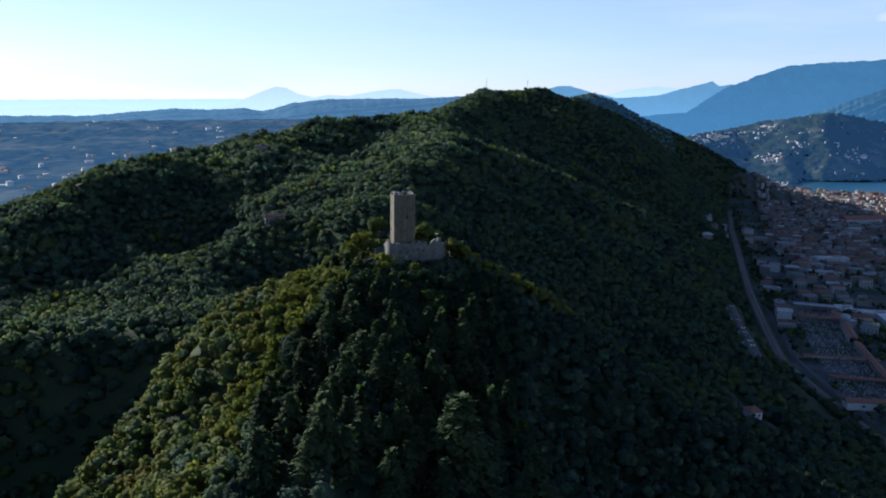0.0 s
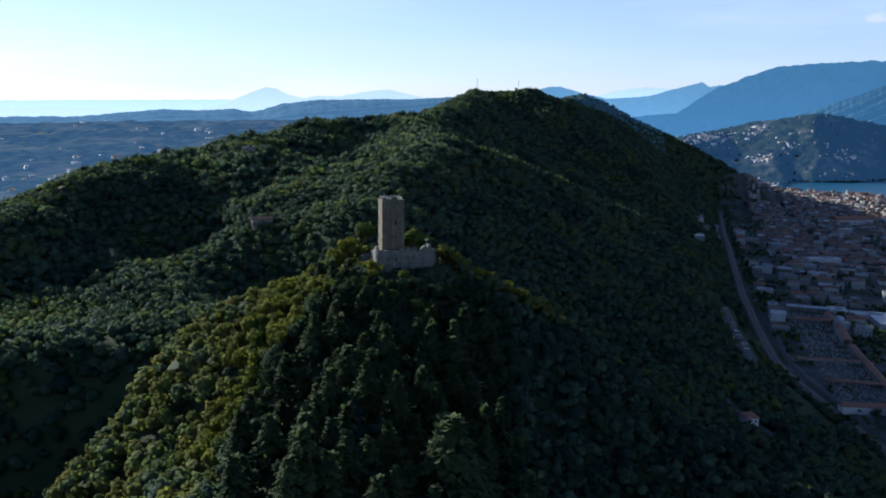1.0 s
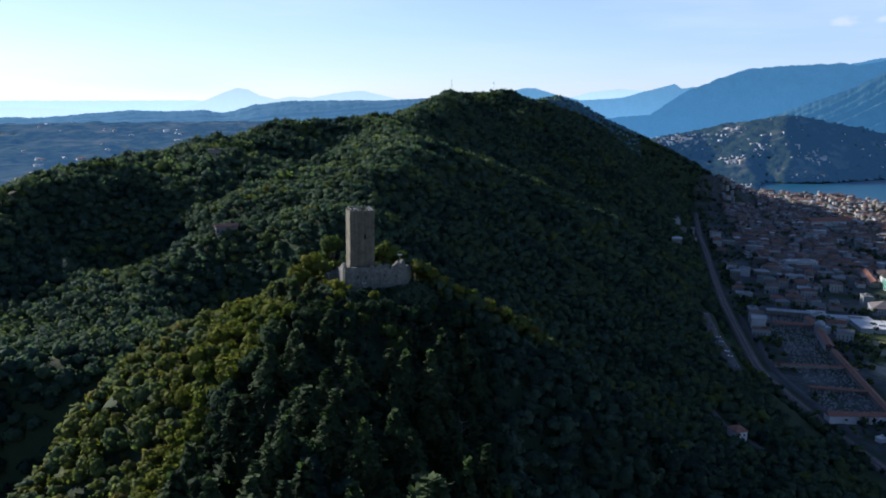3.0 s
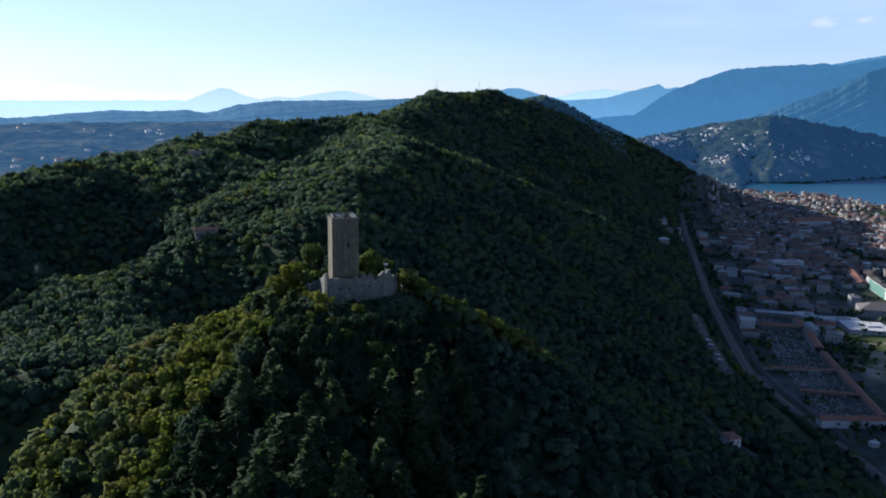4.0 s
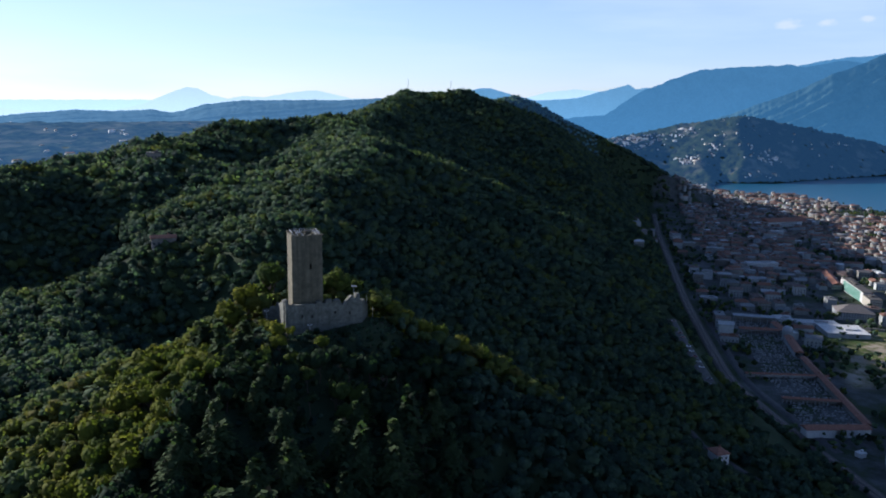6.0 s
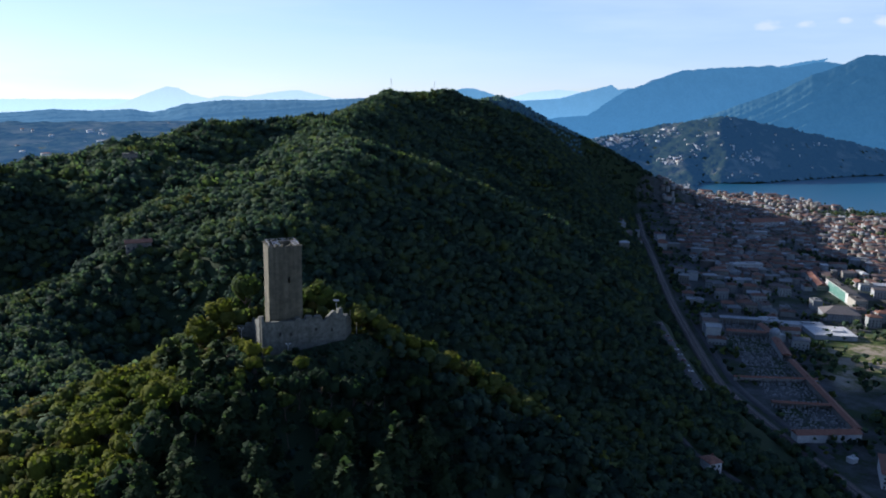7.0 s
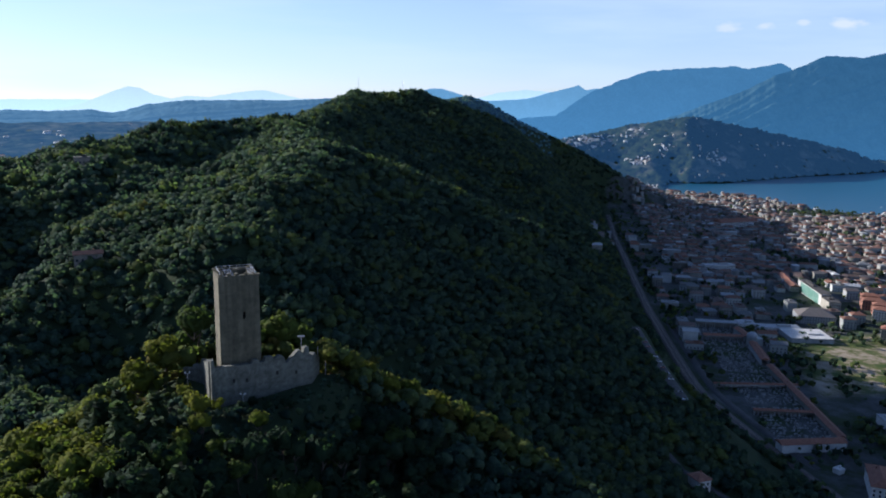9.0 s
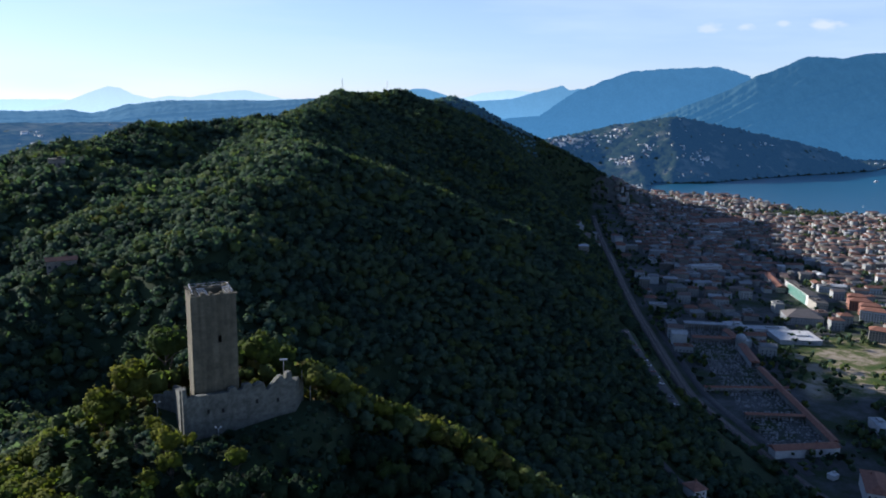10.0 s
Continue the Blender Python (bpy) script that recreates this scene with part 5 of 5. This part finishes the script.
rq = np.random.RandomState(31)
for i in range(28, 138):
    for j in range(0, 96):
        if i % 7 == 5 or j % 8 == 6 or rq.rand() < 0.2:
            continue
        qx, qy = np.array([352, 300]) + A_DIR * (i * 15.5 + rq.uniform(-3, 3)) + B_DIR * (20 + j * 14.0 + rq.uniform(-2.5, 2.5))
        if qy < 860 or qx < rail_x(qy) + 20 or qx > 110 + 0.97 * (qy + 130) or qy > 2440 or wave(qx, qy, 130, 71) > 0.8:
            continue
        if any(math.hypot(qx - sx, qy - sy) < sr for sx, sy, sr in SPECIAL) or math.hypot((qx - 1330) / 120, (qy - 1690) / 90) < 1 or math.hypot((qx - 830) / 26, (qy - 1050) / 170) < 1:
            continue
        if float(lake_side(np.array(qx), np.array(qy))) > 25:
            fine_sites.append((qx, qy))
far_sites = [p for p in far_sites if p[1] < 860] + fine_sites
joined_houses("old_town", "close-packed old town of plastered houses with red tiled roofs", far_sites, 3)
rv = np.random.RandomState(8)
shore = []
# hamlets across the bay and up the valley: middle, reach and number of houses
for hx, hy, sx, sy, n in ((1030, 2990, 40, 45, 40), (1110, 3000, 45, 50, 60), (1180, 3080, 50, 30, 35), (1270, 3060, 40, 45, 26), (1255, 2780, 22, 20, 30), (1290, 2750, 16, 12, 16), (1360, 3120, 30, 20, 12),
                          (1395, 3080, 25, 16, 10), (1060, 2450, 60, 55, 60), (1110, 2360, 40, 35, 50), (1400, 2800, 30, 45, 18), (1555, 2728, 30, 12, 18), (1625, 2790, 26, 20, 16), (1540, 2800, 40, 25, 10),
                          (1490, 2600, 45, 10, 10), (2100, 3100, 20, 15, 4), (900, 2700, 70, 120, 40), (1600, 2950, 220, 90, 26)):
    shore += [(hx + rv.normal(0, sx), hy + rv.normal(0, sy)) for _ in range(n)]
for _ in range(420):
    shore.append((rv.uniform(2600, 4100), rv.uniform(3350, 4500)))
shore = [q for q in shore if float(lake_side(np.array(q[0]), np.array(q[1]))) > 15]
joined_houses("shore_villages", "scattered pale villas and houses on the far shore", shore, 5, 0.7, True)
plain = []
for cx, cy, s, n in ((-640, 1250, 150, 30), (-900, 1500, 220, 35), (-1100, 1050, 200, 30), (-560, 1750, 160, 25), (-1500, 2100, 350, 40), (-500, 2600, 300, 40), (-1100, 2900, 500, 60)):
    plain += [(cx + rv.normal(0, s), cy + rv.normal(0, s)) for _ in range(n)]
plain = [p for p in plain if p[0] < -430]
joined_houses("plain_villages", "scattered houses and works on the wooded plain", plain, 6, 0.85, True)


# ---------- named buildings ----------
def building(name, label, cx, cy, turn, w, d, h, kind, wall_mat, roof_mat, windows=(), lift=0.0):
    ob = new(name)
    ob.matrix_world = pose(cx, cy, float(land(cx, cy)) + lift, 0, 0, turn)
    bm = bmesh.new()
    box(bm, w, d, h + 4, (0, 0, h / 2 - 2))
    box(bm, w + 0.4, d + 0.4, 0.5, (0, 0, h - 0.5))
    part("wall", bm, wall_mat, ob)
    link("roof", roof_mesh(w, d, h, kind, roof_mat), ob)
    if windows:
        add_windows(ob, w, d, h, windows, 3.0)
    return tagged(ob, label, "building")


building("hill_house", "small white house with a red hipped roof below the woods", 224.5, 229, 12, 8.5, 9.5, 7.5, "hip", MAT_WHITE, MAT_TERRACOTTA, ("front",))
building("warehouse", "wide low warehouse with a pale sheet roof", 547, 600, -12, 46, 38, 5.5, "flat", MAT_GREYROOF, MAT_WHITE)
building("workshop", "long low workshop with a grey sheet roof", 533, 634, -12, 50, 16, 5.0, "flat", MAT_WHITE, MAT_GREYROOF, ("front",))
building("garage", "small garage with a pale blue sheet roof", 501, 648, -12, 20, 20, 6.5, "flat", MAT_WHITE, MAT_GREYROOF)
building("school", "large grey block with a row of tall windows", 604, 668, -20, 42, 30, 10, "hip", MAT_GREYROOF, MAT_ROOF, ("front",))
building("courtyard_house", "white walled building with a red tiled roof", 376, 268, 58, 34, 14, 11, "hip", MAT_WHITE, MAT_TERRACOTTA, ("front", "left"))
building("courtyard_wing", "tiled wing of the white walled building", 392, 262, -32, 26, 12, 10, "hip", MAT_WHITE, MAT_TERRACOTTA, ("front",))
building("white_flats", "white flats with two rows of windows and flat roof", 649, 984, 0, 52, 16, 11, "flat", MAT_WHITE, MAT_GREYROOF, ("front",))
building("apartment_block", "cream apartment block with balconies and red roof", 697, 660, -38, 30, 14, 15, "hip", MAT_PLASTER, MAT_TERRACOTTA, ("front", "left"))
building("apartment_block", "pale green apartment block with a red roof", 643, 583, -38, 24, 14, 14, "hip", MAT_PLASTER, MAT_TERRACOTTA, ("front", "left"))
building("market_hall", "long hall with a red tiled roof and white gable", 968, 1490, 12, 110, 30, 13, "gable", MAT_WHITE, MAT_TERRACOTTA, ("front",))
building("garden_hut", "tiny white hut with a flat roof beside the road", 366, 295, 20, 6, 5, 3.4, "flat", MAT_WHITE, MAT_WHITE)
building("white_shed", "white walled shed beside the waste ground", 460, 363, 75, 22, 10, 7, "flat", MAT_WHITE, MAT_GREYROOF, ("front",))

MAT_BEIGE = surface("beige_render", [(0.3, (0.24, 0.225, 0.19)), (0.7, (0.36, 0.34, 0.29))], 0.3)
MAT_BRICK = surface("brick_red_render", [(0.3, (0.22, 0.10, 0.07)), (0.7, (0.32, 0.16, 0.11))], 0.3)
# the block with the green front
MAT_GREEN = surface("green_glass_front", [(0.3, (0.07, 0.18, 0.145)), (0.7, (0.12, 0.25, 0.205))], 0.15, 0.35, 0.1)
block = building("green_block", "long office block with a green glazed front", 688, 790, 73.5, 96, 13, 15.5, "flat", MAT_WHITE, MAT_BALLAST)
for i in range(26):
    for k in range(5):
        bm = bmesh.new()
        box(bm, 2.7, 0.25, 2.45, (34 - i * 2.85, 6.6, 2.0 + k * 2.75))
        part("green_pane", bm, MAT_GREEN, block)
for i in range(4):
    for k in range(5):
        o = link("window", WINDOW, block)
        o.matrix_local = pose(-48.0, -4.6 + i * 3.0, 2.4 + k * 2.8, 0, 0, 90) @ Matrix.Diagonal((1.6, 1, 1.3, 1))
for i in range(4):
    for k in range(5):
        o = link("window", WINDOW, block)
        o.location = (46 - i * 2.9, 6.5, 2.4 + k * 2.8)


building("office_block", "plain beige office block with a flat roof", 669, 727, 73.5, 30, 15, 12, "flat", MAT_BEIGE, MAT_BALLAST, ("left",))
for bx, by, bw in ((716, 690, 24), (722, 716, 26), (738, 742, 22)):
    building("apartment_block", "brick-red apartment block with pale balconies", bx, by, -30, bw, 13, 14, "hip", MAT_BRICK, MAT_TERRACOTTA, ("front", "left"))
building("long_range", "long tiled range with pale gables behind the office block", 700, 868, 68, 92, 13, 9, "gable", MAT_BEIGE, MAT_TERRACOTTA, ("left",))


# ---------- cemetery ----------
def arcade(name, label, a, b, depth, h, roof_mat, bays, wall_mat):
    """A long arcaded range from a to b, with piers, lintel and a tiled roof."""
    ax, ay, bx, by = *a, *b
    L = math.hypot(bx - ax, by - ay)
    ob = new(name)
    ob.matrix_world = pose((ax + bx) / 2, (ay + by) / 2, float(land((ax + bx) / 2, (ay + by) / 2)), 0, 0, math.degrees(math.atan2(by - ay, bx - ax)))
    bm = bmesh.new()
    box(bm, L, 0.5, h + 3, (0, depth / 2 - 0.25, h / 2 - 1.5))
    box(bm, L, 0.6, h * 0.3, (0, -depth / 2 + 0.3, h * 0.85))
    part("wall", bm, wall_mat, ob)
    for i in range(bays + 1):
        bm = bmesh.new()
        box(bm, 0.8, 0.6, h * 0.7 + 2, (-L / 2 + L * i / bays, -depth / 2 + 0.3, h * 0.35 - 1))
        part("pier", bm, wall_mat, ob)
    link("roof", roof_mesh(L, depth, h, "gable", roof_mat), ob)
    return tagged(ob, label, "arcade", "cemetery ranges")


building("cemetery_range", "long white cemetery range with a red tiled roof", 369, 331, -2.3, 51, 9, 7, "gable", MAT_WHITE, MAT_TERRACOTTA)
arcade("cemetery_range", "sunlit cemetery portico with an orange tiled roof", (444, 513), (463, 568), 8, 7, MAT_TERRACOTTA, 14, MAT_PLASTER)
arcade("cemetery_range", "sunlit cemetery portico with an orange tiled roof", (471, 590), (476, 622), 8, 7, MAT_TERRACOTTA, 10, MAT_PLASTER)
arcade("cemetery_range", "grey arcaded cemetery range with many arches", (442, 655), (486, 641), 8, 8, MAT_GREYROOF, 18, MAT_PLASTER)
arcade("cemetery_range", "grey arcaded cemetery range with many arches", (426, 606), (466, 595), 7, 6, MAT_TERRACOTTA, 16, MAT_PLASTER)
arcade("cemetery_range", "low cemetery wall with tiled coping and niches", (362, 462), (438, 450), 4, 4.5, MAT_TERRACOTTA, 18, MAT_PLASTER)
arcade("cemetery_range", "low cemetery wall with tiled coping and niches", (364, 400), (416, 388), 4, 4.5, MAT_TERRACOTTA, 16, MAT_PLASTER)
arcade("cemetery_range", "cemetery side range with a dull red tiled roof", (402, 340), (441, 500), 6, 5, MAT_TERRACOTTA, 24, MAT_PLASTER)
chapel = new("chapel")
chapel.matrix_world = pose(468, 579, float(land(468, 579)))
bm = bmesh.new()
bmesh.ops.create_cone(bm, cap_ends=True, segments=16, radius1=5.5, radius2=5.5, depth=12, matrix=pose(0, 0, 4))
part("drum", bm, MAT_PLASTER, chapel)
bm = bmesh.new()
bmesh.ops.create_uvsphere(bm, u_segments=16, v_segments=8, radius=5.7, matrix=pose(0, 0, 10))
part("dome", bm, MAT_GREYROOF, chapel, "grey lead dome")
bm = bmesh.new()
box(bm, 9, 9, 9, (7, 1, 3.5))
part("nave", bm, MAT_PLASTER, chapel)
tagged(chapel, "small domed cemetery chapel between two porticoes", "chapel")

# gravestones in rows, with paths left free
rg = np.random.RandomState(14)
gv, gf = [], []
cube = np.array([(-1, -1, -1), (1, -1, -1), (1, 1, -1), (-1, 1, -1), (-1, -1, 1), (1, -1, 1), (1, 1, 1), (-1, 1, 1)]) * 0.5
quads = np.array([(4, 5, 6, 7), (0, 1, 5, 4), (1, 2, 6, 5), (2, 3, 7, 6), (3, 0, 4, 7)])
for i in range(64):
    for j in range(26):
        fx, fy = (j + 0.5) / 26, (i + 0.5) / 64
        if j % 9 == 8 or i % 16 == 15 or rg.rand() < 0.33:
            continue
        a = np.array(CEM[0]) * (1 - fx) + np.array(CEM[1]) * fx
        c = np.array(CEM[3]) * (1 - fx) + np.array(CEM[2]) * fx
        q = a * (1 - fy) + c * fy + rg.normal(0, 0.3, 2)
        s = np.array([rg.uniform(0.8, 1.6), rg.uniform(0.5, 2.2), rg.choice([0.6, 1.2, 1.6, 2.6, 3.6], p=[0.3, 0.3, 0.2, 0.15, 0.05])])
        gf.append(quads + 8 * len(gv))
        gv.append(cube * s + np.array([q[0], q[1], 0]))
gv = np.concatenate(gv)
gv[:, 2] += np.repeat(land(gv[::8, 0], gv[::8, 1]), 8) + 0.4
MAT_GRAVE = surface("grave_stone", [(0.3, (0.10, 0.10, 0.10)), (0.7, (0.30, 0.29, 0.28))], 0.3, 0.7)
tagged(new("gravestones", mesh_from("gravestones", gv, np.concatenate(gf), MAT_GRAVE)), "rows of grey and white gravestones and tombs", "graves", kind="stuff")


# ---------- railway, roads, parked cars ----------
def ribbon(name, label, offset, wide, lift, mat, y0=150, y1=1690, step=12, category="road"):
    ys = np.arange(y0, y1 + 1, step)
    xs = rail_x(ys) * 0
    for k in (-24, -12, 0, 12, 24):
        xs = xs + rail_x(ys + k) / 5
    dx = np.gradient(xs, ys)
    nx, ny = 1 / np.hypot(1, dx), -dx / np.hypot(1, dx)
    rows = [np.stack([xs + nx * o, ys + ny * o, land(xs + nx * offset, ys + ny * offset) + zz], 1)
            for o, zz in ((offset - wide / 2 - 1.0, -2.0), (offset - wide / 2, lift), (offset + wide / 2, lift), (offset + wide / 2 + 1.0, -2.0))]
    v = np.stack(rows, 1).reshape(-1, 3)
    return tagged(new(name, mesh_from(name, v, grid_faces(4, len(ys)), mat)), label, category, kind="structure")


ribbon("railway_bed", "grey ballast bed of a double-track railway", 0, 11, 0.9, MAT_BALLAST, category="railway")
MAT_RAIL, nd, ln, b = node_mat("rusty_rail", 0.4, 0.5, 0.8)
b.inputs["Base Color"].default_value = (0.20, 0.15, 0.12, 1)
for o in (-3.0, -1.5, 1.5, 3.0):
    ribbon("rail_track", "rusty steel rail on the ballast bed", o, 0.16, 1.1, MAT_RAIL, category="rail")
ribbon("road", "grey asphalt road beside the railway", 15, 7, 0.5, MAT_ASPHALT, 300, 720)
ys = np.arange(352, 600, 8.0)
v = np.stack([np.stack([park_x(ys) + o, ys, park_z(ys) + zz], 1) for o, zz in ((-9, -1.0), (-8, 0.5), (8, 0.5), (9, -1.0))], 1).reshape(-1, 3)
tagged(new("car_park_ground", mesh_from("car_park_ground", v, grid_faces(4, len(ys)), MAT_ASPHALT)), "strip of asphalt car park below the woods", "car park", kind="structure")


# the lane that climbs to the white house below the woods
lane = [(213, 266), (219, 254), (221.5, 244), (231, 235), (240, 227), (250, 219), (262, 212)]
v = []
for i, (lx, ly) in enumerate(lane):
    (ax, ay), (bx, by) = lane[max(i - 1, 0)], lane[min(i + 1, len(lane) - 1)]
    L = math.hypot(bx - ax, by - ay)
    for side, zz in ((-3.2, -1.5), (-2.6, 0.5), (2.6, 0.5), (3.2, -1.5)):
        ex, ey = lx - (by - ay) / L * side, ly + (bx - ax) / L * side
        v.append((ex, ey, float(land(ex, ey)) + zz))
tagged(new("lane", mesh_from("lane", v, grid_faces(4, len(lane)), MAT_ASPHALT)), "narrow grey asphalt lane past a white house", "road", kind="structure")


def car_mesh():
    bm = bmesh.new()
    v = box(bm, 1.8, 4.3, 0.75, (0, 0, 0.72))
    bmesh.ops.bevel(bm, geom=bm.edges[:], offset=0.16, segments=2, affect="EDGES")
    return bm


def cabin_mesh():
    bm = bmesh.new()
    v = box(bm, 1.6, 2.2, 0.6, (0, -0.2, 1.35))
    for p in bm.verts:
        if p.co.z > 1.4:
            p.co.x *= 0.82
            p.co.y = -0.2 + (p.co.y + 0.2) * 0.7
    return bm


paint, nd, ln, b = node_mat("car_paint", 0.3, 0.5)
ln.new(ramp(nd, ln, nd.new("ShaderNodeObjectInfo").outputs["Random"], [(0, (0.7, 0.7, 0.7)), (0.4, (0.5, 0.52, 0.55)), (0.6, (0.05, 0.06, 0.08)), (0.8, (0.25, 0.03, 0.03)), (1, (0.75, 0.75, 0.74))]), b.inputs["Base Color"])
BODY, CABIN = bm_mesh("body", car_mesh(), paint), bm_mesh("cabin", cabin_mesh(), MAT_GLASS)
bm = bmesh.new()
bmesh.ops.create_cone(bm, cap_ends=True, segments=10, radius1=0.32, radius2=0.32, depth=0.22, matrix=pose(0, 0, 0, 0, 90))
WHEEL = bm_mesh("wheel", bm, MAT_DARK)
for i in range(44):
    py = 362 + i * 5.2
    if rt.random() < 0.3:
        continue
    cx, cz = float(park_x(py)) + (-4.5 if i % 3 else 4.5), float(park_z(py)) + 0.5
    ob = new("car")
    ob.matrix_world = pose(cx, py, cz, 0, 0, 72 + rt.uniform(-4, 4))
    link("body", BODY, ob)
    link("cabin", CABIN, ob)
    for sx in (-0.85, 0.85):
        for sy in (-1.35, 1.35):
            o = link("wheel", WHEEL, ob)
            o.location = (sx, sy, 0.32)
    tagged(ob, "small parked car on the asphalt car park", "car", "parked cars")

# ---------- trees of the town, the far shore and the plain ----------
r = np.random.RandomState(77)


def grove(name, label, xs, ys, low, high, templates, seed, mat=MAT_LEAF):
    xs, ys = np.array(xs), np.array(ys)
    rr2 = np.random.RandomState(seed)
    rad2 = rr2.uniform(low, high, len(xs))
    return woods(name, label, xs, ys, land(xs, ys) + rad2 * 0.9, rad2, np.clip(rr2.normal(0.4, 0.22, len(xs)), 0, 1), templates, mat, seed)


tx, ty = [], []
for _ in range(7600):
    py = r.uniform(280, 2200)
    px = r.uniform(float(rail_x(py)) + 14, 110 + 0.93 * (py + 130))
    if not in_quad(px, py, CEM, 0) and float(lake_side(np.array(px), np.array(py))) > 8 and not any(math.hypot(px - sx, py - sy) < sr * 0.75 for sx, sy, sr in SPECIAL):
        if abs((px - 0.35 * (py - 525) - 560) / 75) < 1.1 and abs(py - 520) / 85 < 1.05:
            continue
        if wave(np.array(px), np.array(py), 130, 71) + r.normal(0, 0.3) < 0.1:
            continue
        tx.append(px)
        ty.append(py)
for cx, cy, sx, sy, n in ((1330, 1690, 75, 50, 150), (830, 1050, 14, 110, 110), (500, 585, 10, 45, 40), (478, 470, 10, 40, 40), (560, 455, 30, 14, 30), (600, 585, 30, 10, 25), (520, 520, 10, 30, 20), (640, 700, 20, 20, 25), (420, 300, 25, 20, 30), (330, 330, 8, 60, 50)):
    tx += list(r.normal(cx, sx, n))
    ty += list(r.normal(cy, sy, n))
for _ in range(5200):
    py = r.uniform(330, 1900)
    px = r.uniform(float(rail_x(py)) + 16, 110 + 0.93 * (py + 130))
    if wave(np.array(px), np.array(py), 130, 71) > 0.55 and not in_quad(px, py, CEM, 0) and not any(math.hypot(px - sx, py - sy) < sr for sx, sy, sr in SPECIAL):
        tx.append(px)
        ty.append(py)
for _ in range(620):
    py = r.uniform(640, 1750)
    tx.append(float(rail_x(py)) + (r.uniform(-46, -11) if r.rand() < 0.7 else r.uniform(9, 22)))
    ty.append(py)
grove("town_trees", "garden and street trees among the houses", tx, ty, 3.0, 6.6, haze_t, 41)
# ruined farmhouse and hut on the long hill
building("farm_ruin", "old farmhouse with a faded red roof among trees", -133, 333, 18, 16, 7, 5.5, "gable", MAT_STONE, MAT_ROOF, ("front",), 3.0)
building("hill_hut", "grey hut with a flat roof among the trees", -201, 555, 15, 13, 8, 6, "flat", MAT_STONE, MAT_BALLAST, ("front",), 5.0)


# ---------- boats on the lake ----------
def boat(cx, cy, turn, long_by):
    ob = new("boat")
    ob.matrix_world = pose(cx, cy, LAKE_Z, 0, 0, turn)
    bm = bmesh.new()
    deck, keel = [], []
    for fx, fy in ((-0.5, -0.13), (0.15, -0.15), (0.5, 0), (0.15, 0.15), (-0.5, 0.13)):
        deck.append(bm.verts.new((fx * long_by, fy * long_by, 0.11 * long_by)))
        keel.append(bm.verts.new((fx * long_by * 0.9, fy * long_by * 0.6, -0.3)))
    bm.faces.new(deck)
    bm.faces.new(keel[::-1])
    for i in range(5):
        bm.faces.new((keel[i], keel[(i + 1) % 5], deck[(i + 1) % 5], deck[i]))
    part("hull", bm, MAT_BOAT, ob)
    bm = bmesh.new()
    box(bm, long_by * 0.45, long_by * 0.18, long_by * 0.1, (-long_by * 0.08, 0, long_by * 0.155))
    bmesh.ops.bevel(bm, geom=bm.edges[:], offset=long_by * 0.02, segments=1, affect="EDGES")
    part("cabin", bm, MAT_BOAT, ob)
    return tagged(ob, "small white motor boat on the blue lake", "boat", "boats on the lake")


MAT_BOAT = surface("white_boat_paint", [(0.3, (0.66, 0.66, 0.66)), (0.7, (0.8, 0.8, 0.8))], 0.5, 0.4, 0.1)
for cx, cy, turn, long_by in ((1660, 1872, 20, 10), (2332, 2630, 5, 26), (2300, 2600, 190, 11), (1850, 2064, 70, 7), (1590, 1660, 60, 8)):
    boat(cx, cy, turn, long_by)
